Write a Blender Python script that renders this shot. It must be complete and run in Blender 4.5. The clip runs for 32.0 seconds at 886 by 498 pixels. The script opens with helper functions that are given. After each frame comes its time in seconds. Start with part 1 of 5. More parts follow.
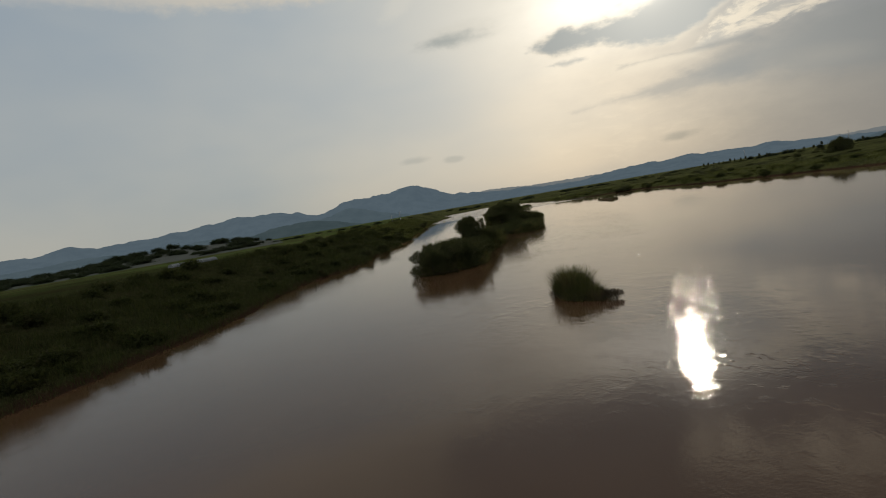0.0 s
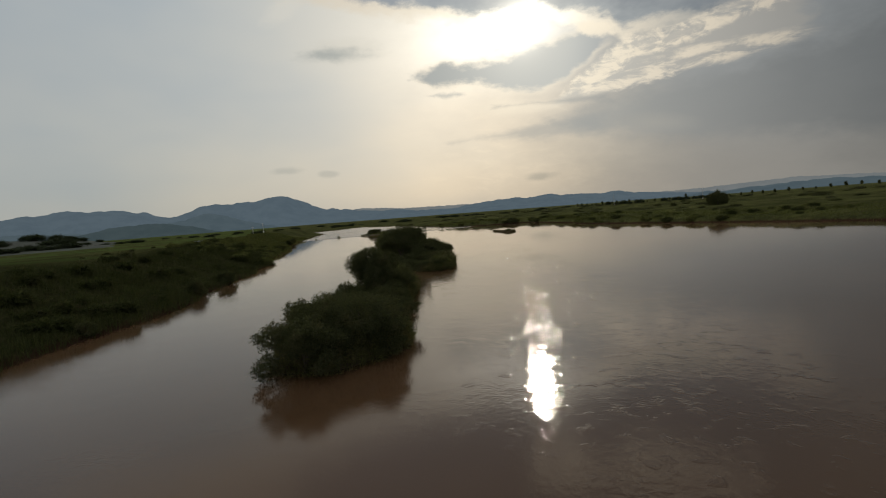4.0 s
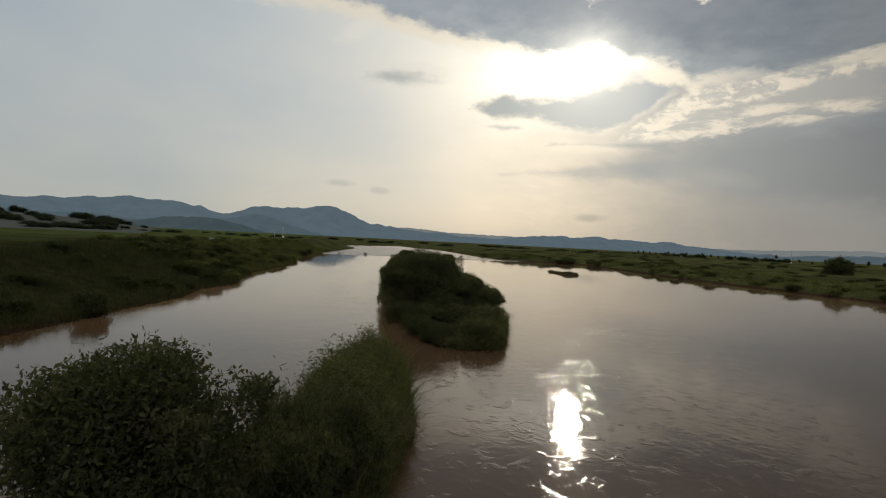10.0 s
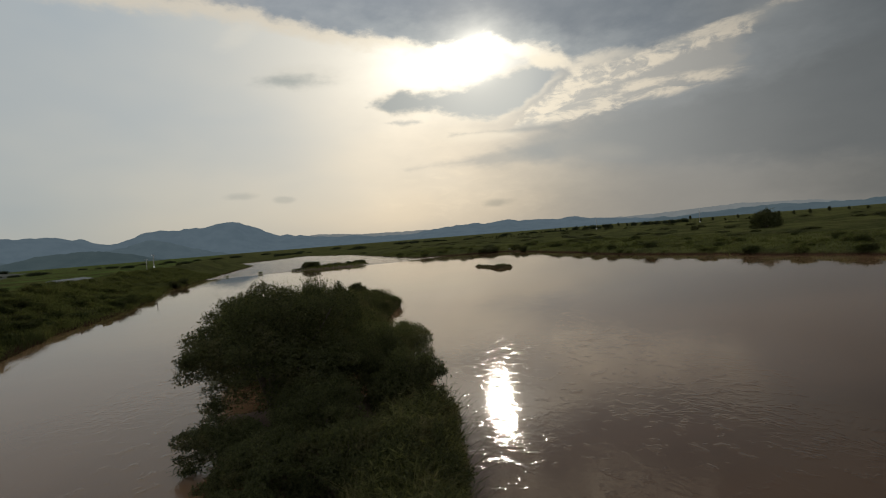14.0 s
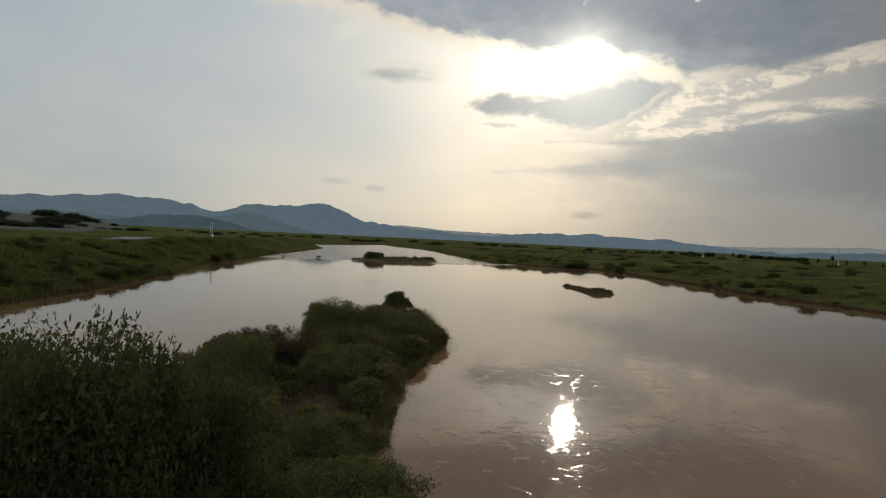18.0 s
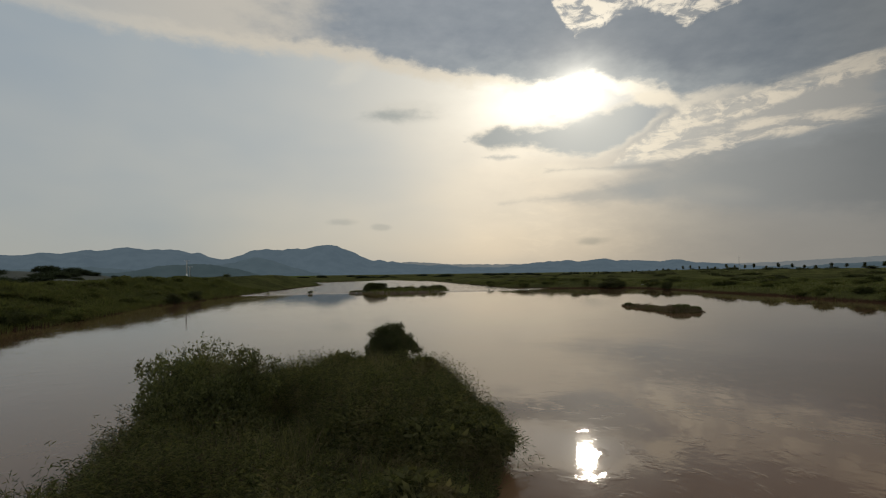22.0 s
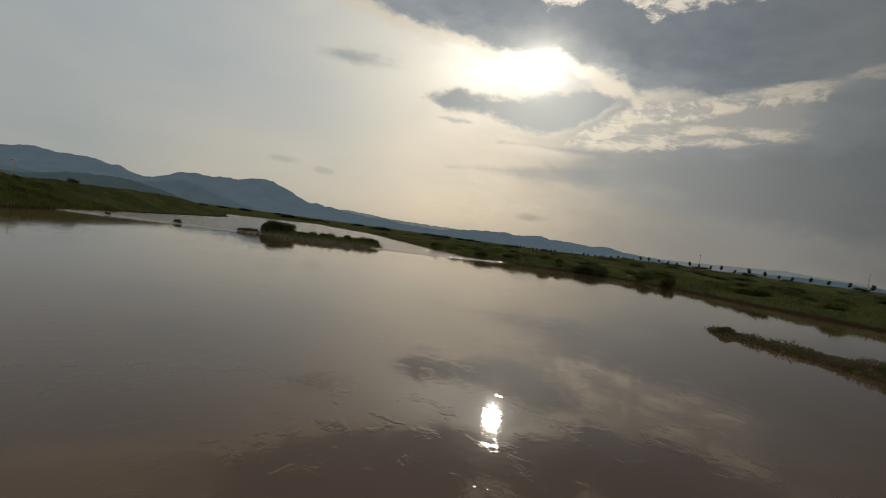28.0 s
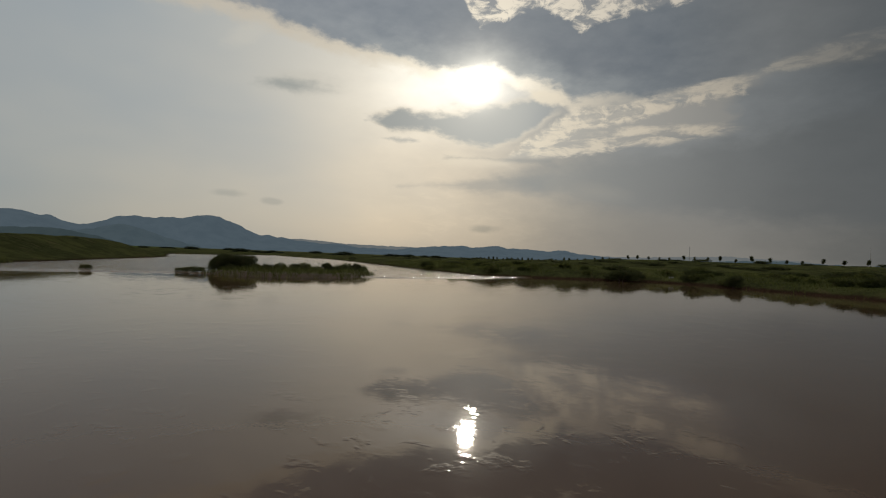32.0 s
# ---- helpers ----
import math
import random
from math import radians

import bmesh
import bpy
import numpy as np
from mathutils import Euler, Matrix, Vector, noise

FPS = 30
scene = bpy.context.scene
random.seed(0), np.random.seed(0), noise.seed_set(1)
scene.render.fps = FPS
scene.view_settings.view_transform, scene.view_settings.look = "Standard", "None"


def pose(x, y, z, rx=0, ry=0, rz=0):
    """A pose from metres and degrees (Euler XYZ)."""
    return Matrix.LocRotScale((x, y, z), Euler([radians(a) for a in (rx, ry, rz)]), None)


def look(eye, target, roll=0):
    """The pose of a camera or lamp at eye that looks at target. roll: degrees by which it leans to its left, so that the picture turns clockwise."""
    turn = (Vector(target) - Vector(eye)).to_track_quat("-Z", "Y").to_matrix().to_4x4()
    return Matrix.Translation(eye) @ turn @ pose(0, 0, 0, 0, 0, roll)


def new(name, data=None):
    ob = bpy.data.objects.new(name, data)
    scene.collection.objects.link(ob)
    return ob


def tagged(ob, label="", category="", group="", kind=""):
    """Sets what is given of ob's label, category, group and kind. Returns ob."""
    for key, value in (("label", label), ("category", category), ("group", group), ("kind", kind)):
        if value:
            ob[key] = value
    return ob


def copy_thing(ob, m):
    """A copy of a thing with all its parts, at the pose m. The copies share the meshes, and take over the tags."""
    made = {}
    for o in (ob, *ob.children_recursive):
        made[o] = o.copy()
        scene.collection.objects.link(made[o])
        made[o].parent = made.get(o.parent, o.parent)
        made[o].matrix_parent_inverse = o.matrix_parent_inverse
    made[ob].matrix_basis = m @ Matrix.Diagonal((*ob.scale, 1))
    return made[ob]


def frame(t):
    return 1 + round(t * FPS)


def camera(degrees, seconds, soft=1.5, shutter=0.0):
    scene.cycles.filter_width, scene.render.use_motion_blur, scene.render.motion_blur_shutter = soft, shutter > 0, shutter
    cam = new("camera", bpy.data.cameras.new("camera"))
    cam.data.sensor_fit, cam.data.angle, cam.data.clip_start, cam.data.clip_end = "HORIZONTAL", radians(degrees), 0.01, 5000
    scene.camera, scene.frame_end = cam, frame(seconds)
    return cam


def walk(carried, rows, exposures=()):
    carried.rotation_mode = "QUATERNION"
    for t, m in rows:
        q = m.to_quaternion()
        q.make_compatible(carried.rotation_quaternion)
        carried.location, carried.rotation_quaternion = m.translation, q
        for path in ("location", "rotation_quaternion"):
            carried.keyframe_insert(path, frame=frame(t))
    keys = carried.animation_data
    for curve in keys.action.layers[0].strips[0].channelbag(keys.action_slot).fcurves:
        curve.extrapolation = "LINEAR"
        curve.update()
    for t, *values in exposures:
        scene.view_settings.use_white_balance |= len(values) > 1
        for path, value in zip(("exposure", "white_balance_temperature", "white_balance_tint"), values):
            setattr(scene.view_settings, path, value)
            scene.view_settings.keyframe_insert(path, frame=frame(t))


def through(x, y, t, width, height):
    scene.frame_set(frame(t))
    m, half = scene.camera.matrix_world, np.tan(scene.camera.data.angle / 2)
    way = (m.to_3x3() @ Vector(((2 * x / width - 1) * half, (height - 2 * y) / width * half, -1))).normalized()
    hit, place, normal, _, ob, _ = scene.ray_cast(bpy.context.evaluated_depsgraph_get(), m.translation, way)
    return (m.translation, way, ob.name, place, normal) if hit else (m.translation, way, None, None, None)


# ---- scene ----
cam = camera(82.45, 32.0, soft=1.1)
# seconds, place, turn
PATH = [
    (0.0, pose(-2.38, -5.21, 6.08, 85.49, 9.70, -2.98)),
    (0.5, pose(-2.96, -2.21, 6.00, 87.00, 7.80, -6.06)),
    (1.0, pose(-3.30, 0.84, 5.93, 85.93, 7.04, -9.94)),
    (1.5, pose(-3.41, 4.09, 5.96, 85.67, 7.77, -9.51)),
    (2.0, pose(-3.41, 7.56, 6.09, 86.40, 7.23, -12.04)),
    (2.5, pose(-3.22, 10.91, 6.25, 86.83, 5.73, -14.61)),
    (3.0, pose(-2.87, 14.11, 6.44, 86.87, 4.21, -14.16)),
    (3.5, pose(-2.44, 17.14, 6.61, 86.59, 4.23, -15.85)),
    (5.5, pose(-1.20, 28.32, 6.80, 84.42, 4.52, -18.97)),
    (6.0, pose(-0.87, 30.76, 6.78, 86.06, 6.10, -19.20)),
    (6.5, pose(-0.38, 33.11, 6.75, 86.98, 5.33, -22.53)),
    (7.0, pose(0.28, 35.45, 6.71, 88.24, 4.05, -22.36)),
    (7.5, pose(1.14, 37.74, 6.67, 88.77, 3.11, -19.40)),
    (8.0, pose(2.05, 39.98, 6.61, 88.47, 2.68, -18.76)),
    (8.5, pose(3.00, 42.21, 6.52, 88.66, 0.95, -18.86)),
    (9.0, pose(4.07, 44.44, 6.45, 88.89, -1.41, -16.53)),
    (9.5, pose(5.16, 46.73, 6.40, 88.65, -2.39, -14.24)),
    (10.0, pose(6.28, 49.04, 6.39, 89.09, -2.92, -12.54)),
    (10.5, pose(7.27, 51.32, 6.42, 90.32, 3.53, -15.53)),
    (11.0, pose(8.18, 53.67, 6.49, 89.30, 3.93, -17.49)),
    (11.5, pose(8.98, 56.11, 6.56, 89.40, 1.70, -17.33)),
    (12.0, pose(9.75, 58.65, 6.62, 88.46, 0.57, -16.77)),
    (12.5, pose(10.61, 61.26, 6.74, 87.42, 0.73, -15.15)),
    (13.0, pose(11.38, 63.95, 6.88, 87.43, 0.45, -16.26)),
    (13.5, pose(12.13, 66.56, 7.01, 88.40, 0.43, -19.52)),
    (14.0, pose(12.98, 69.01, 7.10, 88.57, 4.52, -22.14)),
    (14.5, pose(13.88, 71.35, 7.12, 88.94, 5.78, -19.27)),
    (16.5, pose(17.41, 80.77, 7.24, 89.98, 2.36, -22.70)),
    (17.0, pose(18.49, 83.36, 7.18, 89.78, 2.65, -22.39)),
    (17.5, pose(19.56, 86.04, 7.11, 90.26, 1.21, -18.87)),
    (18.0, pose(20.59, 88.73, 7.02, 88.86, -2.75, -13.02)),
    (18.5, pose(21.48, 91.36, 6.94, 87.66, -4.67, -10.55)),
    (19.0, pose(22.29, 93.91, 6.86, 85.68, -6.54, -6.57)),
    (19.5, pose(22.93, 96.41, 6.72, 87.78, -6.37, -11.51)),
    (20.0, pose(23.44, 98.81, 6.42, 86.41, -3.96, -12.98)),
    (20.5, pose(23.78, 101.22, 5.97, 88.16, 0.25, -14.97)),
    (21.0, pose(24.03, 103.78, 5.42, 89.41, 3.17, -15.67)),
    (21.5, pose(24.27, 106.51, 4.87, 90.65, 2.60, -14.15)),
    (22.0, pose(24.55, 109.43, 4.43, 92.76, 0.75, -12.04)),
    (22.5, pose(24.89, 112.44, 4.13, 92.08, -0.35, -13.35)),
    (23.0, pose(25.40, 115.39, 3.94, 90.52, -1.69, -13.20)),
    (23.5, pose(26.13, 118.27, 3.82, 91.19, -1.78, -12.99)),
    (24.0, pose(27.04, 121.06, 3.70, 91.89, 0.34, -13.31)),
    (24.5, pose(27.77, 123.77, 3.60, 91.68, -0.48, -14.69)),
    (25.0, pose(28.77, 126.46, 3.53, 91.45, -4.04, -14.80)),
    (25.5, pose(29.79, 129.11, 3.51, 90.29, -6.55, -13.24)),
    (27.5, pose(32.23, 140.05, 3.86, 88.75, -9.48, -12.19)),
    (28.0, pose(32.34, 142.75, 3.80, 88.48, -7.80, -19.14)),
    (28.5, pose(32.16, 145.57, 3.69, 89.59, -6.43, -21.02)),
    (29.0, pose(31.93, 148.47, 3.52, 90.85, -3.81, -21.30)),
    (29.5, pose(31.81, 151.46, 3.35, 91.24, -1.35, -22.27)),
    (30.0, pose(31.67, 154.49, 3.20, 91.62, -1.16, -29.11)),
    (30.5, pose(31.57, 157.45, 3.10, 92.04, -2.83, -34.95)),
    (31.0, pose(31.67, 160.07, 3.05, 92.35, -3.05, -32.67)),
    (31.5, pose(32.00, 162.42, 3.01, 91.43, -3.10, -27.49)),
    (32.0, pose(32.36, 164.76, 2.98, 90.88, -2.10, -24.03)),
]
walk(cam, PATH, [(0.0, 0.28), (1.0, 0.38), (3.0, 0.30), (6.0, 0.42), (8.0, 0.47), (11.0, 0.46), (12.0, 0.41), (14.0, 0.34), (17.0, 0.44), (19.0, 0.55), (21.0, 0.36), (22.0, 0.26), (23.0, 0.38), (25.5, 0.18), (28.0, 0.15), (30.0, -0.02), (32.0, 0.05)])

# ---- world and sun ----
SUN_AZ, SUN_EL = 27.4, 19.1
SUN = Vector((math.sin(radians(SUN_AZ)) * math.cos(radians(SUN_EL)), math.cos(radians(SUN_AZ)) * math.cos(radians(SUN_EL)), math.sin(radians(SUN_EL))))


class Net:
    """Short spellings for the nodes of one tree."""

    def __init__(self, tree):
        self.t = tree
        tree.nodes.clear()

    def node(self, kind, operation=None, interpolation_type=None, blend_type=None):
        n = self.t.nodes.new(kind)
        if operation:
            n.operation = operation
        if interpolation_type:
            n.interpolation_type = interpolation_type
        if blend_type:
            n.data_type = "RGBA"
            n.blend_type = blend_type
        return n

    def put(self, sock, v):
        if isinstance(v, bpy.types.NodeSocket):
            self.t.links.new(v, sock)
        elif v is not None:
            sock.default_value = v

    def m(self, op, a, b=None, c=None, clamp=False):
        n = self.node("ShaderNodeMath", operation=op)
        n.use_clamp = clamp
        for s, v in zip(n.inputs, (a, b, c)):
            self.put(s, v)
        return n.outputs[0]

    def ramp(self, v, lo, hi, to_lo=0.0, to_hi=1.0, kind="SMOOTHSTEP"):
        n = self.node("ShaderNodeMapRange", interpolation_type=kind)
        for s, x in zip(n.inputs, (v, lo, hi, to_lo, to_hi)):
            self.put(s, x)
        return n.outputs[0]

    def mix(self, f, a, b, mode="MIX"):
        n = self.node("ShaderNodeMix", blend_type=mode)
        self.put(n.inputs[0], f)
        for s, v in ((n.inputs[6], a), (n.inputs[7], b)):
            self.put(s, (*v, 1) if isinstance(v, tuple) and len(v) == 3 else v)
        return n.outputs[2]

    def noise(self, vec, scale, detail=5.0, rough=0.55, distort=0.0, color=False):
        n = self.node("ShaderNodeTexNoise")
        self.put(n.inputs["Vector"], vec)
        n.inputs["Scale"].default_value, n.inputs["Detail"].default_value = scale, detail
        n.inputs["Roughness"].default_value, n.inputs["Distortion"].default_value = rough, distort
        return n.outputs[1 if color else 0]

    def scaled(self, vec, s):
        n = self.node("ShaderNodeVectorMath", operation="MULTIPLY")
        self.put(n.inputs[0], vec)
        n.inputs[1].default_value = s
        return n.outputs[0]


def build_sky():
    world = bpy.data.worlds.new("sky")
    world.use_nodes = True
    scene.world = world
    n = Net(world.node_tree)
    d = n.node("ShaderNodeTexCoord").outputs["Generated"]
    xyz = n.node("ShaderNodeSeparateXYZ")
    n.put(xyz.inputs[0], d)
    az = n.m("MULTIPLY", n.m("ARCTAN2", xyz.outputs[0], xyz.outputs[1]), 57.29578)
    el = n.m("MULTIPLY", n.m("ARCSINE", xyz.outputs[2]), 57.29578)
    dot = n.node("ShaderNodeVectorMath", operation="DOT_PRODUCT")
    n.put(dot.inputs[0], d)
    dot.inputs[1].default_value = SUN
    toward = n.m("MAXIMUM", dot.outputs["Value"], 0.0)
    # ragged cloud noise, stretched along the horizon
    flat = n.scaled(d, (1, 1, 2.2))
    rag = n.m("SUBTRACT", n.noise(flat, 9.0, 8.0, 0.6), 0.5)
    fine = n.m("SUBTRACT", n.noise(flat, 26.0, 6.0, 0.56), 0.5)
    wide = n.m("SUBTRACT", n.noise(flat, 3.0, 3.0, 0.5), 0.5)

    def blob(a0, e0, ra, re, slope=0.0, ragged=1.0, soft=0.6, small=0.0):
        du = n.m("SUBTRACT", az, a0)
        dv = n.m("SUBTRACT", n.m("SUBTRACT", el, e0), n.m("MULTIPLY", du, slope))
        u2 = n.m("POWER", n.m("ABSOLUTE", n.m("DIVIDE", du, ra)), 2.0)
        v2 = n.m("POWER", n.m("ABSOLUTE", n.m("DIVIDE", dv, re)), 2.0)
        f = n.m("SUBTRACT", 1.0, n.m("SQRT", n.m("ADD", u2, v2)))
        f = n.m("MULTIPLY_ADD", rag, ragged * 2.2, f)
        f = n.m("MULTIPLY_ADD", fine, ragged * 0.9 + small, f)
        return n.ramp(f, 0.0, soft)

    def course_of(points):
        """A broken line over the azimuth."""
        v = points[0][1]
        for (a0, e0), (a1, e1) in zip(points, points[1:]):
            v = n.m("ADD", n.ramp(az, a0, a1, 0.0, e1 - e0, "LINEAR"), v)
        return v

    def between(top, low, ragged, soft, grain=None):
        """Inside (1) or outside (0) of a ragged band between two such lines."""
        f = n.m("MINIMUM", n.m("SUBTRACT", course_of(top), el), n.m("SUBTRACT", el, course_of(low)))
        ends = n.m("MULTIPLY", n.m("MINIMUM", n.m("SUBTRACT", az, top[0][0]), n.m("SUBTRACT", top[-1][0], az)), 0.45)
        f = n.m("MINIMUM", f, ends)
        f = n.m("MULTIPLY_ADD", rag, ragged * 2.4, f)
        f = n.m("MULTIPLY_ADD", grain or fine, ragged * 2.6, f)
        return n.ramp(f, -soft * 0.3, soft)

    streaky = n.m("SUBTRACT", n.noise(n.scaled(d, (1, 1, 3.6)), 15.0, 8.0, 0.66, 0.4), 0.5)
    puffy = n.m("SUBTRACT", n.noise(n.scaled(d, (1, 1, 1.6)), 34.0, 6.0, 0.62, 0.6), 0.5)

    def band(top, low, ragged, soft, opacity, colour, grain=None, through=None):
        """Lays one ragged band of cloud over the sky."""
        f = n.m("MULTIPLY", between(top, low, ragged, soft, grain), opacity)
        return n.mix(n.m("MULTIPLY", f, through) if through else f, sky, colour)

    nishita = n.node("ShaderNodeTexSky")
    nishita.sky_type, nishita.sun_disc = "NISHITA", False
    nishita.sun_elevation, nishita.sun_rotation, nishita.dust_density = radians(SUN_EL), radians(SUN_AZ), 4.0
    sky = n.mix(1.0, nishita.outputs[0], (0.006, 0.006, 0.006), "MULTIPLY")
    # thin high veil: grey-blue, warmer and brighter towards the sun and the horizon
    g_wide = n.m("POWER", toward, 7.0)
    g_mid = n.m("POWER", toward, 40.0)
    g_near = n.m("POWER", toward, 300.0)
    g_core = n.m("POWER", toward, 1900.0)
    low = n.m("POWER", 2.718, n.m("MULTIPLY", n.m("MAXIMUM", el, 0.0), -0.085))
    veil = n.mix(n.ramp(az, -60.0, 20.0), (0.235, 0.280, 0.330), (0.30, 0.34, 0.375))
    veil = n.mix(n.m("MULTIPLY", g_wide, 0.6), veil, (0.55, 0.55, 0.51))
    veil = n.mix(n.m("MULTIPLY", low, n.ramp(g_wide, 0.0, 0.9, 0.72, 0.84)), veil, n.mix(n.ramp(az, -20.0, 22.0), (0.385, 0.360, 0.295), (0.425, 0.380, 0.312)))
    veil = n.mix(n.m("MULTIPLY_ADD", wide, 2.2, 0.3, clamp=True), veil, n.mix(1.0, veil, (0.78, 0.86, 0.96), "MULTIPLY"))
    veil = n.mix(n.m("MULTIPLY", g_mid, n.ramp(el, 8.0, 18.0, 0.04, 0.95)), veil, (0.74, 0.74, 0.69))
    veil = n.mix(n.m("MULTIPLY", n.ramp(streaky, 0.0, 0.25), n.m("MULTIPLY", n.ramp(az, 48.0, 30.0), n.ramp(az, 8.0, 26.0, 0.0, 0.25))), veil, (0.62, 0.58, 0.49))
    sky = n.mix(1.0, sky, veil, "ADD")
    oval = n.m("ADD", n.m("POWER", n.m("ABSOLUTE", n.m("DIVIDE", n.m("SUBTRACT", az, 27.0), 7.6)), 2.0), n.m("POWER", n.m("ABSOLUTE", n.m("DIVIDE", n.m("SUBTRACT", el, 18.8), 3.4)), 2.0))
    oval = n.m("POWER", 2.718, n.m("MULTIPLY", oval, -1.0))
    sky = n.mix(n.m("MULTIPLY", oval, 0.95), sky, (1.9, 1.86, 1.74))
    # the dull side away from the sun, ending in a rain-dark sky
    veer = n.m("MULTIPLY_ADD", rag, 10.0, n.m("MULTIPLY_ADD", el, 0.35, az))
    sky = n.mix(n.ramp(veer, 13.0, 50.0, 0.0, 0.90), sky, n.mix(n.ramp(el, 0.0, 16.0), (0.186, 0.184, 0.178), (0.205, 0.225, 0.245)))
    sky = n.mix(n.ramp(veer, 47.0, 76.0, 0.0, 0.95), sky, n.mix(n.ramp(el, 0.0, 20.0), (0.068, 0.075, 0.080), (0.068, 0.079, 0.091)))
    # unseen sky behind, made pale to brighten the near sides of the plants
    sky = n.mix(n.m("MAXIMUM", n.ramp(az, -45.0, -95.0), n.ramp(az, 100.0, 140.0)), sky, (0.44, 0.47, 0.50))
    grey = n.mix(n.ramp(az, 15.0, 68.0), (0.222, 0.254, 0.300), (0.106, 0.123, 0.143))
    lit = n.mix(g_mid, n.mix(n.ramp(az, 42.0, 68.0), (0.52, 0.475, 0.405), (0.17, 0.17, 0.165)), (0.86, 0.79, 0.66))
    shade = n.mix(n.m("MULTIPLY", g_mid, 0.8), grey, (0.42, 0.45, 0.46))
    # grey shelf low on the dull side, with a soft upper edge and a pale gap in it
    slate = n.mix(n.ramp(az, 30.0, 62.0), (0.285, 0.300, 0.305), (0.098, 0.108, 0.117))
    sky = band(((29.0, 9.4), (33.0, 10.3), (36.0, 10.9), (42.0, 11.6), (48.0, 12.0), (54.0, 12.8), (66.0, 15.0), (80.0, 16.0)), ((29.0, 8.6), (34.0, 7.0), (42.0, 5.6), (56.0, 4.0), (80.0, 2.0)), 0.8, 1.8, 0.66, slate)
    sky = n.mix(n.m("MULTIPLY", blob(40.5, 7.7, 5.0, 1.3, -0.15, 0.4, 0.9), 0.35), sky, (0.33, 0.32, 0.295))
    # lit broken cloud right of the sun: a grey body, cream puffs along its top, streaks along its foot
    crest = ((29.9, 11.0), (33.1, 13.4), (36.2, 15.4), (38.1, 16.5), (44.9, 16.5), (49.5, 16.9), (54.5, 17.4))
    foot = ((29.9, 10.4), (36.3, 11.1), (42.5, 11.8), (48.4, 12.4), (54.5, 13.2))
    sky = band(crest, foot, 0.7, 0.8, 0.8, n.mix(0.42, shade, lit), streaky)
    sky = band(crest, ((29.9, 10.6), (33.0, 11.6), (36.2, 12.8), (40.0, 14.3), (45.0, 15.2), (54.5, 16.6)), 0.7, 0.5, 1.0, lit, puffy, n.ramp(n.m("ADD", puffy, streaky), -0.16, 0.10, 0.1, 0.96))
    sky = band(((33.0, 13.0), (38.0, 13.7), (44.0, 14.3), (50.0, 14.3), (54.0, 14.0)), ((33.0, 11.0), (38.0, 11.2), (44.0, 11.9), (50.0, 12.7), (54.0, 13.4)), 0.5, 0.6, 1.0, lit, streaky, n.ramp(streaky, -0.06, 0.12, 0.0, 0.92))
    # thin streaks below it, dark and lit by turns
    sky = band(((20.5, 11.6), (25.0, 11.9), (32.0, 11.5)), ((20.5, 11.2), (25.0, 10.0), (32.0, 9.9)), 0.5, 0.8, 0.55, lit, streaky)
    sky = band(((24.0, 11.3), (28.0, 11.5), (36.5, 11.4)), ((24.0, 11.1), (28.0, 10.8), (36.5, 10.4)), 0.45, 0.5, 0.55, slate, streaky)
    sky = band(((18.5, 7.7), (22.0, 8.4), (27.0, 9.1), (36.0, 9.3)), ((18.5, 7.6), (22.0, 7.6), (27.0, 7.3), (36.0, 7.0)), 0.6, 0.9, 0.50, slate, streaky)
    # cloud bar under the sun, bright along its edge, with a scrap below its tip
    bar = (((15.3, 15.1), (18.3, 16.1), (20.8, 15.9), (24.6, 16.4), (28.5, 16.8), (33.0, 17.4), (34.3, 18.1), (36.8, 17.4)), ((15.3, 14.9), (17.1, 13.9), (19.6, 13.7), (22.8, 13.5), (25.4, 12.7), (29.2, 12.2), (31.8, 13.1), (34.3, 14.7), (36.8, 16.4)))
    sky = band(*[tuple((a, e + s) for a, e in line) for line, s in zip(bar, (0.45, -0.35))], 0.45, 0.8, 0.6, lit)
    silver = n.mix(n.ramp(az, 16.0, 27.0), (0.285, 0.315, 0.33), (0.40, 0.425, 0.43))
    sky = band(*bar, 0.85, 0.8, 0.88, n.mix(n.ramp(az, 31.0, 36.0), silver, shade))
    sky = band(((16.6, 13.0), (18.5, 13.4), (21.0, 13.1)), ((16.6, 12.9), (18.5, 12.3), (21.0, 12.6)), 0.5, 0.5, 0.6, silver, puffy)
    # the great dark cloud above
    edge = course_of(((-16.0, 23.9), (-8.0, 24.0), (-1.6, 24.2), (6.4, 23.1), (10.8, 22.2), (14.4, 21.7), (18.1, 21.1), (20.3, 20.8), (21.9, 20.2), (23.6, 20.1), (25.8, 20.3), (29.0, 20.8), (30.3, 20.2), (31.7, 19.3), (34.2, 18.7), (36.5, 18.2), (37.8, 16.9), (42.5, 17.1), (46.0, 17.0), (49.5, 17.4), (54.0, 17.8), (59.0, 18.8), (72.0, 20.0)))
    over = n.m("SUBTRACT", el, edge)
    over = n.m("MULTIPLY_ADD", rag, 2.2, over)
    over = n.m("MULTIPLY_ADD", fine, 1.6, over)
    over = n.m("MULTIPLY_ADD", puffy, 1.0, over)
    rim = n.m("MULTIPLY", n.m("MULTIPLY", n.ramp(over, -1.5, -0.1), n.ramp(az, -40.0, -8.0, 0.3, 1.0)), n.ramp(az, 37.0, 47.0, 1.0, 0.25))
    sky = n.mix(n.m("MULTIPLY", rim, 0.75), sky, n.mix(g_near, lit, (1.6, 1.5, 1.3)))
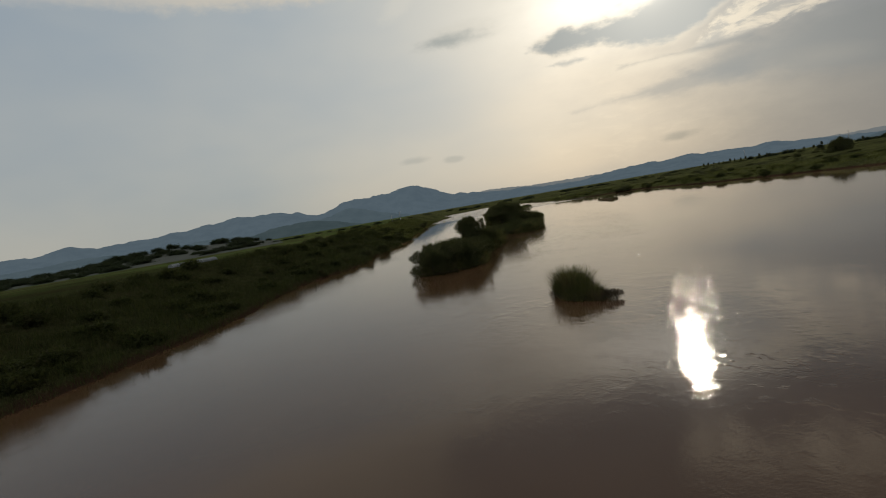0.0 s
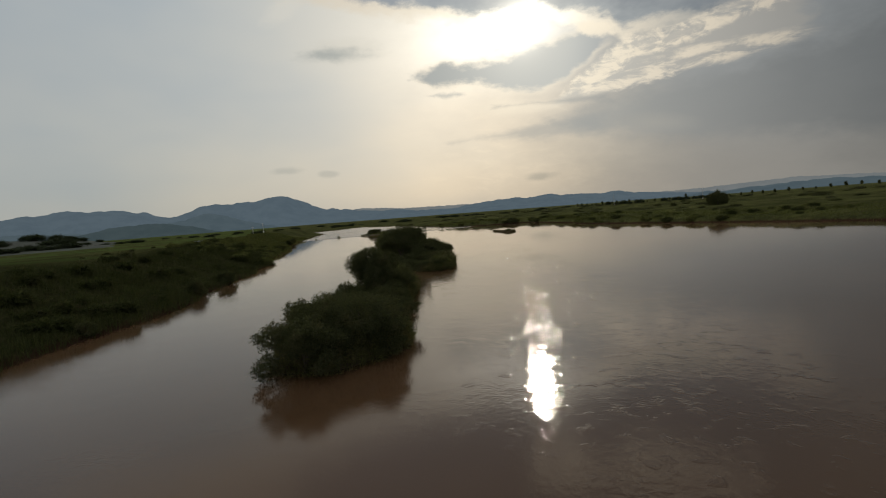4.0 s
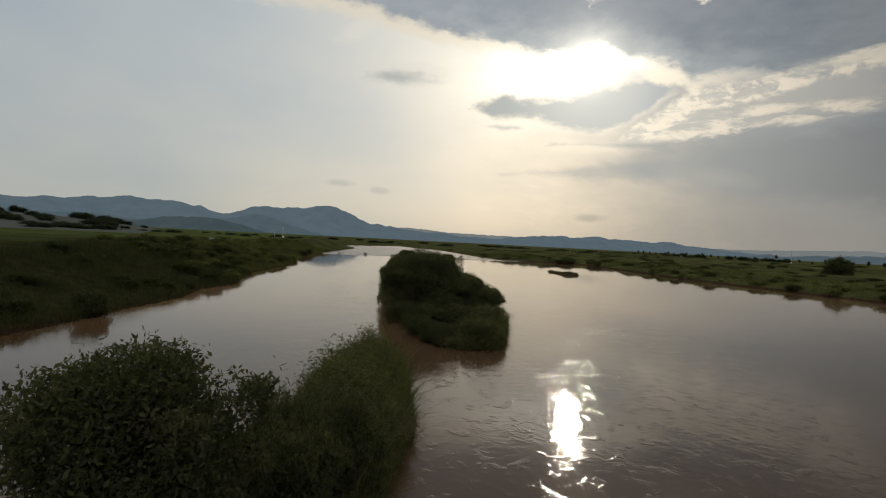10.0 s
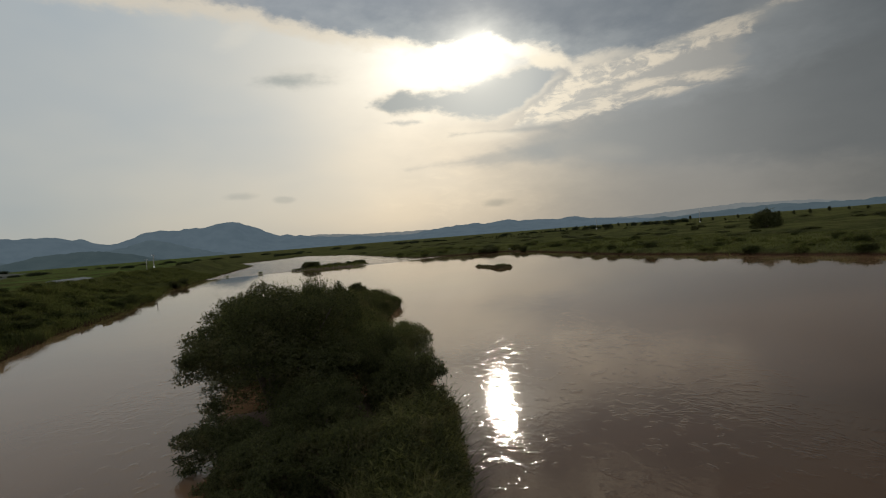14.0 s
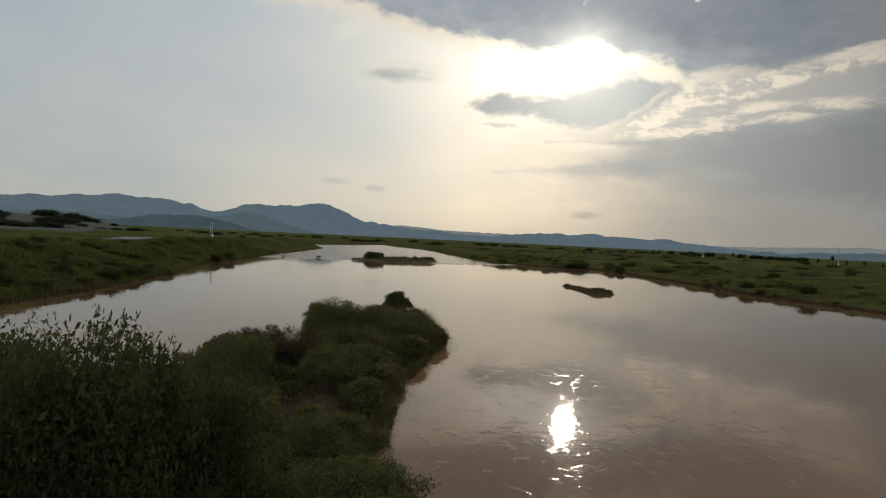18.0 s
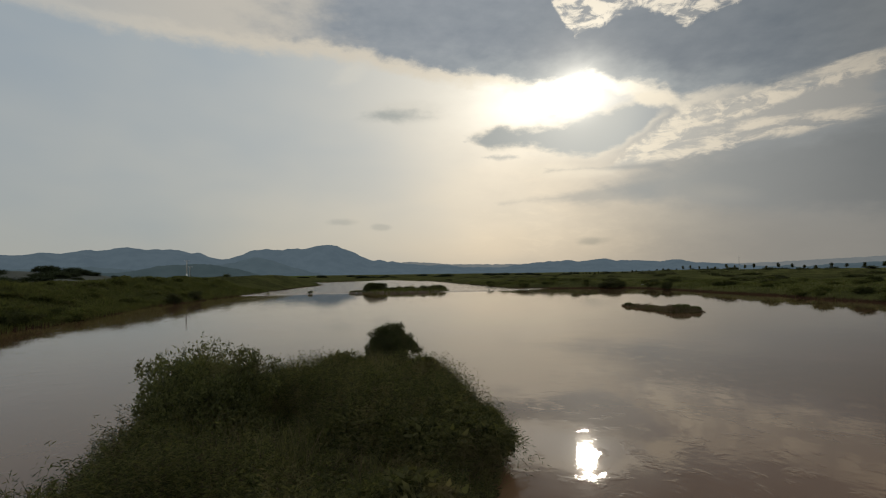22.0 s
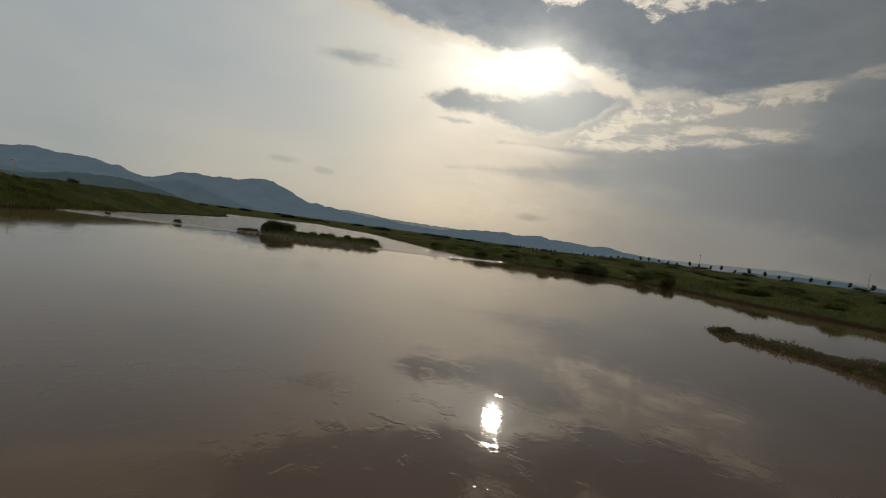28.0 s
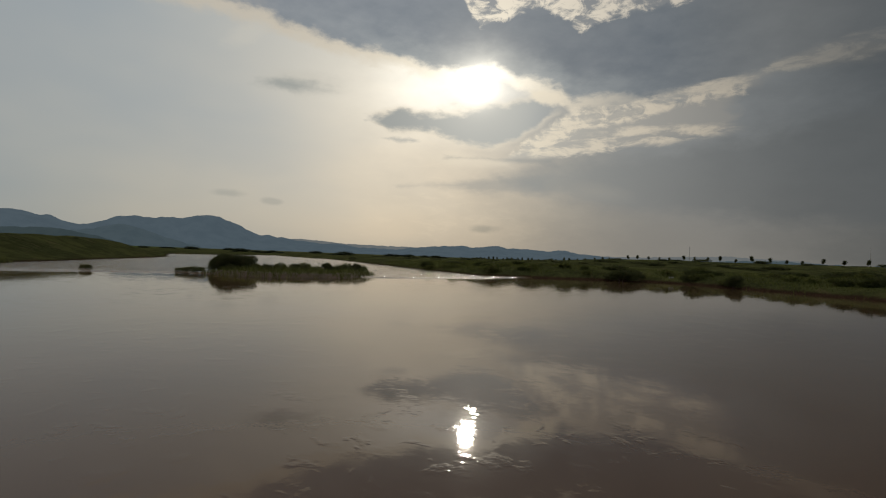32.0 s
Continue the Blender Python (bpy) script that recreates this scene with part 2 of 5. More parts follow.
    # it thins out to wisps on the far left
    dark = n.m("MULTIPLY", n.ramp(over, -0.2, 0.9), n.m("MULTIPLY", n.ramp(az, 46.0, 62.0, 1.0, 0.35), n.ramp(n.m("MULTIPLY_ADD", rag, 26.0, az), -12.0, 4.0, 0.2, 1.0)))
    deep = n.mix(n.ramp(over, 0.0, 4.0), shade, grey)
    deep = n.mix(n.m("MULTIPLY_ADD", n.m("ADD", fine, rag), 1.8, 0.4, clamp=True), deep, n.mix(1.0, deep, (0.80, 0.83, 0.86), "MULTIPLY"))
    sky = n.mix(n.m("MULTIPLY", dark, 0.95), sky, deep)
    # bright rents in it
    sky = band(((24.5, 29.6), (38.0, 30.6), (49.5, 29.0)), ((24.5, 28.5), (26.0, 26.2), (27.3, 24.6), (29.0, 25.0), (31.5, 25.8), (34.1, 26.3), (37.3, 24.7), (38.6, 23.5), (40.5, 24.5), (43.0, 24.9), (49.5, 25.3)), 0.6, 0.4, 1.0, n.mix(g_mid, (0.50, 0.47, 0.42), (0.95, 0.88, 0.75)), puffy, n.ramp(n.m("ADD", n.m("MULTIPLY", puffy, 1.4), streaky), -0.18, 0.12, 0.12, 0.97))
    for top, lo, f in ((((43.0, 16.6), (47.0, 17.4), (55.0, 18.5), (57.0, 18.4)), ((43.0, 16.4), (47.0, 16.7), (55.0, 17.4), (57.0, 18.2)), 0.85), (((55.0, 18.6), (60.0, 20.2), (68.0, 20.6), (72.0, 20.2)), ((55.0, 18.0), (60.0, 18.0), (68.0, 18.8), (72.0, 19.6)), 0.6)):
        sky = band(top, lo, 0.5, 0.45, f, lit, streaky, n.ramp(streaky, -0.1, 0.1, 0.25, 1.0))
    # unseen sky overhead, made a pale veil to brighten plants and banks
    sky = n.mix(n.ramp(el, 48.0, 70.0), sky, (0.43, 0.46, 0.49))
    # small clouds
    for a0, e0, ra, re, f in ((6.7, 17.5, 4.6, 1.15, 0.75), (0.6, 5.8, 2.2, 0.5, 0.34), (5.0, 5.3, 1.4, 0.45, 0.36), (28.6, 3.3, 2.4, 0.7, 0.5)):
        if ra > 4:
            sky = n.mix(n.m("MULTIPLY", blob(a0 + 0.6, e0 + 0.3, ra * 1.25, re * 1.5, 0.0, 0.5, 0.7), 0.4), sky, (0.50, 0.49, 0.45))
        sky = n.mix(n.m("MULTIPLY", blob(a0, e0, ra, re, 0.0, 0.75, 0.8), f), sky, n.mix(1.0, sky, (0.52, 0.58, 0.63), "MULTIPLY"))
    sky = n.mix(n.m("MULTIPLY", blob(2.2, 21.8, 2.6, 1.5, 0.5, 1.0, 0.9), 0.35), sky, (0.55, 0.54, 0.50))
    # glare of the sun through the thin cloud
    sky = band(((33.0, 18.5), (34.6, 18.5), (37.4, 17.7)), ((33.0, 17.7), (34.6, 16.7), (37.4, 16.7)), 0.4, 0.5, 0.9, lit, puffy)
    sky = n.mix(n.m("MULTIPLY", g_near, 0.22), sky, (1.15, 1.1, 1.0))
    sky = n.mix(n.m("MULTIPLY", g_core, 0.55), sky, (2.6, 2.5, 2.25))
    sky = n.mix(1.0, sky, (1.01, 0.985, 0.93), "MULTIPLY")
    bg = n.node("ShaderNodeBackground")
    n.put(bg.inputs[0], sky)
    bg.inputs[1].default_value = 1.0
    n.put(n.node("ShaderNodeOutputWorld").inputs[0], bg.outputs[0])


build_sky()
sun = new("sun", bpy.data.lights.new("sun", "SUN"))
sun.data.energy, sun.data.angle, sun.data.color = 0.24, radians(1.8), (1.0, 0.88, 0.72)
sun.matrix_world = look((0, 0, 60), Vector((0, 0, 60)) - SUN)


# ---- materials ----
def material(name):
    mat = bpy.data.materials.new(name)
    mat.use_nodes = True
    n = Net(mat.node_tree)
    out = n.node("ShaderNodeOutputMaterial")
    return mat, n, out


def bumped(n, height, strength, distance):
    b = n.node("ShaderNodeBump")
    n.put(b.inputs["Height"], height)
    n.put(b.inputs["Strength"], strength)
    b.inputs["Distance"].default_value = distance
    return b.outputs[0]


def plain(name, low, high, scale, rough=0.85, metal=0.0, bump=0.3, dist=0.02):
    """A matte surface that varies between two colours at two sizes."""
    mat, n, out = material(name)
    pos = n.node("ShaderNodeNewGeometry").outputs["Position"]
    f = n.m("MULTIPLY_ADD", n.noise(pos, scale * 7, 4.0), 0.4, n.m("MULTIPLY", n.noise(pos, scale, 4.0), 0.6))
    p = n.node("ShaderNodeBsdfPrincipled")
    n.put(p.inputs["Base Color"], n.mix(n.ramp(f, 0.33, 0.67), low, high))
    p.inputs["Roughness"].default_value, p.inputs["Metallic"].default_value = rough, metal
    n.put(p.inputs["Normal"], bumped(n, f, bump, dist))
    n.put(out.inputs[0], p.outputs[0])
    return mat


def leafy(name, low, high, dry, through=0.35):
    """Leaves and blades: each one with its own tint, some light passing through."""
    mat, n, out = material(name)
    geo = n.node("ShaderNodeNewGeometry")
    pos, own = geo.outputs["Position"], geo.outputs["Random Per Island"]
    c = n.mix(own, low, high)
    c = n.mix(n.ramp(n.noise(pos, 0.9, 3.0), 0.5, 0.75, 0.0, 0.55), c, dry)
    dif = n.node("ShaderNodeBsdfPrincipled")
    n.put(dif.inputs["Base Color"], c)
    dif.inputs["Roughness"].default_value = 0.7
    dif.inputs["Specular IOR Level"].default_value = 0.04
    tr = n.node("ShaderNodeBsdfTranslucent")
    n.put(tr.inputs[0], n.mix(1.0, c, (1.25, 1.3, 0.7), "MULTIPLY"))
    mx = n.node("ShaderNodeMixShader")
    mx.inputs[0].default_value = through
    n.put(mx.inputs[1], dif.outputs[0])
    n.put(mx.inputs[2], tr.outputs[0])
    n.put(out.inputs[0], mx.outputs[0])
    return mat


def water_material(name, rapid):
    """Silty flood water: brown body, mirror-like skin with drifting patches of ripple."""
    mat, n, out = material(name)
    pos = n.node("ShaderNodeNewGeometry").outputs["Position"]
    p = n.node("ShaderNodeBsdfPrincipled")
    silt = n.noise(pos, 0.035, 4.0, 0.5, 1.0)
    p.inputs["Roughness"].default_value = 0.12 if rapid else 0.035
    xyz = n.node("ShaderNodeSeparateXYZ")
    n.put(xyz.inputs[0], pos)
    plume = n.m("MULTIPLY", n.ramp(xyz.outputs[1], 76.0, 96.0), n.ramp(xyz.outputs[1], 112.0, 146.0, 1.0, 0.3))
    n.put(p.inputs["Base Color"], n.mix(plume, n.mix(n.ramp(silt, 0.35, 0.65), (0.070, 0.039, 0.020), (0.092, 0.051, 0.027)), n.mix(n.ramp(silt, 0.35, 0.65), (0.155, 0.088, 0.047), (0.200, 0.117, 0.066))))
    p.inputs["IOR"].default_value = 1.333
    stream = n.scaled(pos, (1.0, 0.8, 1.0))
    swell = n.noise(stream, 0.4, 1.0, 0.5, 0.2)
    ripple = n.noise(stream, 2.8, 2.0, 0.5, 0.5)
    chop = n.noise(stream, 8.0, 2.0, 0.55, 0.3)
    shiver = n.noise(n.scaled(pos, (0.75, 1.15, 1.0)), 15.0, 2.0, 0.6, 0.4)
    gust = n.ramp(n.noise(pos, 0.06, 3.0, 0.6, 0.8), 0.40, 0.62)
    streak = n.ramp(n.noise(stream, 0.5, 4.0, 0.6, 0.3), 0.42, 0.66)
    spark = n.ramp(n.noise(stream, 1.5, 3.0, 0.6, 0.3), 0.54, 0.68)
    pool = n.ramp(xyz.outputs[1], 88.0, 128.0, 1.0, 0.25)
    calm = n.ramp(xyz.outputs[0], -2.0, 14.0, 0.4, 1.0)
    calm = n.m("MULTIPLY", calm, n.ramp(n.m("MULTIPLY_ADD", xyz.outputs[1], -0.3, xyz.outputs[0]), 3.0, 14.0, 1.0, 0.2))
    lively = n.m("MULTIPLY", n.m("MULTIPLY_ADD", n.m("MULTIPLY_ADD", gust, 0.7, 0.3), n.m("MULTIPLY", streak, 0.21), 0.045), n.m("MULTIPLY", calm, pool))
    sharp = n.m("MULTIPLY", n.m("MULTIPLY", n.m("MULTIPLY_ADD", gust, 0.6, 0.4), n.m("MULTIPLY_ADD", spark, 0.30, 0.014)), n.m("MULTIPLY", n.ramp(calm, 0.42, 0.95), n.ramp(xyz.outputs[1], 92.0, 124.0, 1.0, 0.22)))
    eddy = n.node("ShaderNodeVectorMath", operation="DISTANCE")
    n.put(eddy.inputs[0], pos)
    eddy.inputs[1].default_value = (5.4, 22.0, 0.0)
    ring = n.ramp(eddy.outputs["Value"], 11.0, 2.0)
    sharp = n.m("MULTIPLY_ADD", n.m("MULTIPLY", ring, streak), 0.07, sharp)
    lively = n.m("MULTIPLY_ADD", ring, n.m("MULTIPLY_ADD", streak, 0.24, 0.06), lively)
    h = n.m("MULTIPLY_ADD", ripple, lively, n.m("MULTIPLY", swell, 0.09))
    h = n.m("MULTIPLY_ADD", chop, sharp, h)
    alive = n.m("MULTIPLY", n.ramp(xyz.outputs[1], 84.0, 122.0, 1.0, 0.12), n.ramp(n.m("MULTIPLY_ADD", xyz.outputs[1], -0.3, xyz.outputs[0]), 0.0, 26.0, 1.0, 0.15))
    h = n.m("MULTIPLY_ADD", shiver, n.m("MULTIPLY", n.m("MULTIPLY_ADD", gust, 0.5, 0.5), n.m("MULTIPLY_ADD", spark, 0.03, n.m("MULTIPLY", alive, 0.042))), h)
    if rapid:
        h = n.m("MULTIPLY_ADD", n.noise(stream, 1.2, 4.0, 0.65, 1.5), 1.0, h)
    n.put(p.inputs["Normal"], bumped(n, h, 1.0, 0.16 if rapid else 0.06))
    n.put(out.inputs[0], p.outputs[0])
    return mat


def ground_material():
    """Rank grass and weeds over silt; bare wet mud at the waterline, field strips inland."""
    mat, n, out = material("bank_ground")
    pos = n.node("ShaderNodeNewGeometry").outputs["Position"]
    xyz = n.node("ShaderNodeSeparateXYZ")
    n.put(xyz.inputs[0], pos)
    tuft = n.noise(pos, 1.1, 6.0, 0.65)
    patch = n.noise(pos, 0.07, 4.0, 0.55, 0.6)
    broad = n.noise(n.scaled(pos, (1.0, 0.35, 1.0)), 0.012, 3.0, 0.5)
    c = n.mix(n.ramp(tuft, 0.35, 0.7), (0.054, 0.058, 0.024), (0.100, 0.104, 0.040))
    c = n.mix(n.ramp(patch, 0.42, 0.62, 0.0, 0.7), c, (0.132, 0.134, 0.046))
    c = n.mix(n.ramp(broad, 0.5, 0.68, 0.0, 0.5), c, (0.072, 0.076, 0.030))
    c = n.mix(n.ramp(n.noise(pos, 0.22, 5.0, 0.6, 0.5), 0.5, 0.62, 0.0, 0.6), c, (0.050, 0.054, 0.022))
    c = n.mix(n.ramp(n.noise(pos, 0.35, 3.0, 0.6, 0.8), 0.58, 0.68, 0.0, 0.5), c, (0.150, 0.120, 0.060))
    # field strips beyond the left levee
    strip = n.noise(n.scaled(pos, (0.25, 1.0, 0.0)), 0.05, 1.0, 0.4)
    field = n.m("MULTIPLY", n.ramp(xyz.outputs[0], -26.0, -32.0), n.ramp(strip, 0.46, 0.54))
    c = n.mix(n.m("MULTIPLY", field, 0.6), c, (0.100, 0.155, 0.040))
    # darker, browner ground on the left side, fading out from y 130 to 260
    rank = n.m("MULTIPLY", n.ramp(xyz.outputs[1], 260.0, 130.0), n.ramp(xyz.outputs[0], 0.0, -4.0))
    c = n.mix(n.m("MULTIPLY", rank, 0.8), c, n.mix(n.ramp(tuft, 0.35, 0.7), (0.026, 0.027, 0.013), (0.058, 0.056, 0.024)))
    mud = n.m("MULTIPLY_ADD", tuft, 0.5, xyz.outputs[2])
    c = n.mix(n.ramp(mud, 0.35, 0.75), (0.048, 0.028, 0.018), c)
    p = n.node("ShaderNodeBsdfDiffuse")
    n.put(p.inputs["Color"], c)
    p.inputs["Roughness"].default_value = 1.0
    n.put(p.inputs["Normal"], bumped(n, n.m("MULTIPLY_ADD", n.noise(pos, 4.0, 4.0, 0.7), 0.5, tuft), 1.0, 0.55))
    n.put(out.inputs[0], p.outputs[0])
    return mat


def haze_glow_material(name, tint, glow):
    """Wooded hills kilometres away; the haze of the air before them is put in as emission."""
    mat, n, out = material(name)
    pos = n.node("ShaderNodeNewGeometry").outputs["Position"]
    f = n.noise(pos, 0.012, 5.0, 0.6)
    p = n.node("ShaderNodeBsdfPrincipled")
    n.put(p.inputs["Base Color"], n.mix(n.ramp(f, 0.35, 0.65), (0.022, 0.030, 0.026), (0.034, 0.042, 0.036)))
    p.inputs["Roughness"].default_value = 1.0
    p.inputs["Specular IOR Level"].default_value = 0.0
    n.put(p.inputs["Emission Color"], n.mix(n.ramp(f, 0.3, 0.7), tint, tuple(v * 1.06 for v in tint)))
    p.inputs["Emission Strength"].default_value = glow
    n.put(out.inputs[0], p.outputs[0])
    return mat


WATER = water_material("river_water", False)
RAPID = water_material("rapid_water", True)
GROUND = ground_material()
FOREST = plain("forest_floor", (0.016, 0.022, 0.014), (0.030, 0.038, 0.022), 0.05, 1.0)
MUD = plain("wet_silt", (0.055, 0.032, 0.020), (0.10, 0.060, 0.038), 0.8, 0.95, 0, 0.6, 0.05)
WILLOW = leafy("willow_leaf", (0.038, 0.043, 0.025), (0.093, 0.097, 0.046), (0.131, 0.113, 0.067), 0.45)
SCRUB_LEAF = leafy("dusty_scrub_leaf", (0.056, 0.062, 0.034), (0.151, 0.157, 0.069), (0.203, 0.170, 0.103), 0.45)
REED = leafy("reed_blade", (0.048, 0.053, 0.027), (0.140, 0.137, 0.059), (0.215, 0.164, 0.102), 0.45)
GRASS = leafy("grass_blade", (0.060, 0.067, 0.026), (0.125, 0.132, 0.050), (0.162, 0.138, 0.067), 0.45)
RANK = leafy("rank_weed", (0.027, 0.033, 0.014), (0.063, 0.070, 0.029), (0.086, 0.070, 0.041), 0.4)
DRY = leafy("flooded_stem", (0.100, 0.075, 0.048), (0.190, 0.145, 0.095), (0.140, 0.105, 0.066), 0.2)
DROWNED = leafy("drowned_scrub_leaf", (0.040, 0.032, 0.024), (0.090, 0.072, 0.050), (0.120, 0.092, 0.064), 0.35)
WOOD = leafy("wood_leaf", (0.022, 0.030, 0.019), (0.050, 0.062, 0.036), (0.060, 0.062, 0.040), 0.3)
BARK = plain("willow_bark", (0.050, 0.038, 0.028), (0.120, 0.095, 0.070), 6.0, 0.9, 0, 0.7, 0.01)
# glowing tints stand for the haze before each range
MOUNTAIN = haze_glow_material("far_mountain", (0.054, 0.074, 0.093), 1.0)
SPUR = haze_glow_material("hazy_spur", (0.043, 0.060, 0.073), 1.0)
FOOTHILL = haze_glow_material("foothill", (0.027, 0.039, 0.045), 1.0)
RIDGE = haze_glow_material("pale_ridge", (0.110, 0.118, 0.122), 1.0)
STEEL = plain("galvanised_steel", (0.30, 0.31, 0.32), (0.42, 0.43, 0.44), 8.0, 0.5, 0.6, 0.1, 0.002)
CONCRETE = plain("concrete", (0.26, 0.25, 0.23), (0.40, 0.39, 0.36), 3.0, 0.9, 0, 0.3, 0.005)
WHITE = plain("white_paint", (0.68, 0.68, 0.66), (0.80, 0.80, 0.78), 4.0, 0.6, 0, 0.1, 0.002)
FILM = plain("greenhouse_film", (0.09, 0.10, 0.11), (0.15, 0.16, 0.17), 0.5, 0.7, 0, 0.2, 0.02)


# ---- shape helpers ----
rng = np.random.default_rng(7)


def mesh_from(name, verts, faces, mats, smooth=False):
    me = bpy.data.meshes.new(name)
    me.from_pydata(verts, [], faces)
    for mt in mats if isinstance(mats, (list, tuple)) else [mats]:
        me.materials.append(mt)
    if smooth:
        me.polygons.foreach_set("use_smooth", [True] * len(me.polygons))
    me.update()
    return me


def quads_mesh(name, corners, mat):
    """One mesh of loose quads from an array of shape (n, 4, 3)."""
    n = len(corners)
    me = bpy.data.meshes.new(name)
    me.vertices.add(4 * n)
    me.vertices.foreach_set("co", np.ascontiguousarray(corners, dtype=np.float32).ravel())
    me.loops.add(4 * n)
    me.loops.foreach_set("vertex_index", np.arange(4 * n, dtype=np.int32))
    me.polygons.add(n)
    me.polygons.foreach_set("loop_start", np.arange(0, 4 * n, 4, dtype=np.int32))
    me.update(calc_edges=True)
    me.materials.append(mat)
    return me


def strips_mesh(name, rows, mat):
    """One mesh of ribbons from an array of shape (n, k, 2, 3): n ribbons of k pairs of points."""
    n, k = rows.shape[:2]
    base = (np.arange(n) * 2 * k)[:, None, None]
    seg = np.arange(k - 1)[None, :, None] * 2
    idx = base + seg + np.array([0, 1, 3, 2])[None, None, :]
    me = bpy.data.meshes.new(name)
    me.vertices.add(n * k * 2)
    me.vertices.foreach_set("co", np.ascontiguousarray(rows, dtype=np.float32).ravel())
    me.loops.add(idx.size)
    me.loops.foreach_set("vertex_index", idx.astype(np.int32).ravel())
    me.polygons.add(idx.size // 4)
    me.polygons.foreach_set("loop_start", np.arange(0, idx.size, 4, dtype=np.int32))
    me.update(calc_edges=True)
    me.materials.append(mat)
    return me


def unit(v):
    return v / np.maximum(np.linalg.norm(v, axis=-1, keepdims=True), 1e-9)


def part_of(name, me, parent, label=""):
    ob = new(name, me)
    ob.parent = parent
    return tagged(ob, label) if label else ob


def lattice(ix, iy, seed):
    h = (ix * 374761393 + iy * 668265263 + seed * 2246822519) & 0xFFFFFFFF
    h = ((h ^ (h >> 13)) * 1274126177) & 0xFFFFFFFF
    return ((h ^ (h >> 16)) & 0xFFFF) / 65535.0


def value_noise(x, y, seed=0):
    ix, iy = np.floor(x).astype(np.int64), np.floor(y).astype(np.int64)
    fx, fy = x - ix, y - iy
    fx, fy = fx * fx * (3 - 2 * fx), fy * fy * (3 - 2 * fy)
    a, b = lattice(ix, iy, seed), lattice(ix + 1, iy, seed)
    c, d = lattice(ix, iy + 1, seed), lattice(ix + 1, iy + 1, seed)
    return (a * (1 - fx) + b * fx) * (1 - fy) + (c * (1 - fx) + d * fx) * fy - 0.5


def fbm(x, y, seed=0, octaves=4):
    s, a = 0.0, 1.0
    for o in range(octaves):
        s = s + a * value_noise(x * 2**o, y * 2**o, seed + o)
        a *= 0.5
    return s


# ---- river course and ground ----
LEFT_BANK = ((-700, -70), (0, -29), (19, -23), (28, -20.2), (43, -18), (53, -16.8), (62, -14.8), (68, -12.4), (79, -10.8), (94, -8), (104, -6.6), (113, -4.4), (120, -5.6), (134, -5.2), (146, -3), (170, -1), (185, -2.6), (207, 0.6), (242, 5.7), (283, 13.5), (310, 18), (334, 20.2), (352, 17), (394, 16), (430, 40), (470, 62), (5000, 62))
RIGHT_BANK = ((-700, 120), (60, 96), (105, 93), (150, 91.5), (165, 92), (178, 95.5), (198, 97.5), (211, 99.5), (222, 101), (231, 99), (236, 82), (241, 71), (278, 72), (350, 76), (390, 76), (430, 66), (470, 62), (5000, 62))


def course(y, bank, seed):
    ys, xs = zip(*bank)
    return np.interp(y, ys, xs) + 1.6 * fbm(y / 9.0, y * 0 + 3.3, seed, 3)


def wetness(x, y):
    """Metres inside the water (positive) or away from it (negative)."""
    main = np.minimum(x - course(y, LEFT_BANK, 11), course(y, RIGHT_BANK, 23) - x)
    bend = np.minimum(y - 385 - 3 * value_noise(x / 20, y * 0, 5), 403 + 4 * value_noise(x / 25, y * 0, 6) - y)
    bend = np.minimum(bend, 58 - x)
    bend = np.minimum(bend, x + 10)
    return np.maximum(main, bend)


LEFT_RISE = ((-40, -2), (-3, -0.9), (0, -0.05), (0.7, 0.35), (3, 0.65), (6, 1.4), (10, 2.7), (13, 3.85), (16, 4.3), (19, 4.15), (24, 3.3), (32, 2.2), (50, 1.9), (5000, 1.6))
RIGHT_RISE = ((-40, -2), (-3, -0.9), (0, -0.1), (0.5, 0.5), (1.2, 0.75), (4, 1.0), (20, 1.7), (45, 2.5), (85, 3.3), (98, 3.8), (103, 4.5), (112, 4.6), (118, 3.7), (5000, 3.4))


def ground_height(x, y):
    e = -wetness(x, y)
    left = np.interp(e, *zip(*LEFT_RISE))
    right = np.interp(e, *zip(*RIGHT_RISE))
    t = np.clip((x - 20) / 40, 0, 1)
    far = np.clip((y - 330) / 60, 0, 1)
    h = left * (1 - t) + right * t
    h = h * (1 - far) + np.minimum(h, 0.6 + 0.4 * np.minimum(h, 2.2)) * far
    land = np.clip(e / 3, 0, 1)
    rough = 0.5 * fbm(x / 7, y / 7, 31, 4) + 0.9 * fbm(x / 45, y / 45, 41, 3)
    return h + land * rough * np.where(e > 30, 0.5, 0.8)


def spread(lo, hi, step, far_lo, far_hi, grow=1.16):
    core = list(np.arange(lo, hi + step / 2, step))
    s, v, up = step, hi, []
    while v < far_hi:
        s *= grow
        v += s
        up.append(min(v, far_hi))
    s, v, down = step, lo, []
    while v > far_lo:
        s *= grow
        v -= s
        down.append(max(v, far_lo))
    return np.array(down[::-1] + core + up)


def sheet(name, xs, ys, height, mat):
    gx, gy = np.meshgrid(xs, ys)
    v = np.stack([gx, gy, height(gx, gy)], -1).reshape(-1, 3)
    nx, ny = len(xs), len(ys)
    i = (np.arange(ny - 1)[:, None] * nx + np.arange(nx - 1)[None, :]).ravel()
    f = np.stack([i, i + 1, i + nx + 1, i + nx], 1)
    return mesh_from(name, v.tolist(), f.tolist(), mat, True)


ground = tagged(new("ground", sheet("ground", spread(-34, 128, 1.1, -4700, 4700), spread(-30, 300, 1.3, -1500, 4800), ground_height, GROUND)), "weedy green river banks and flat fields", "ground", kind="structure")

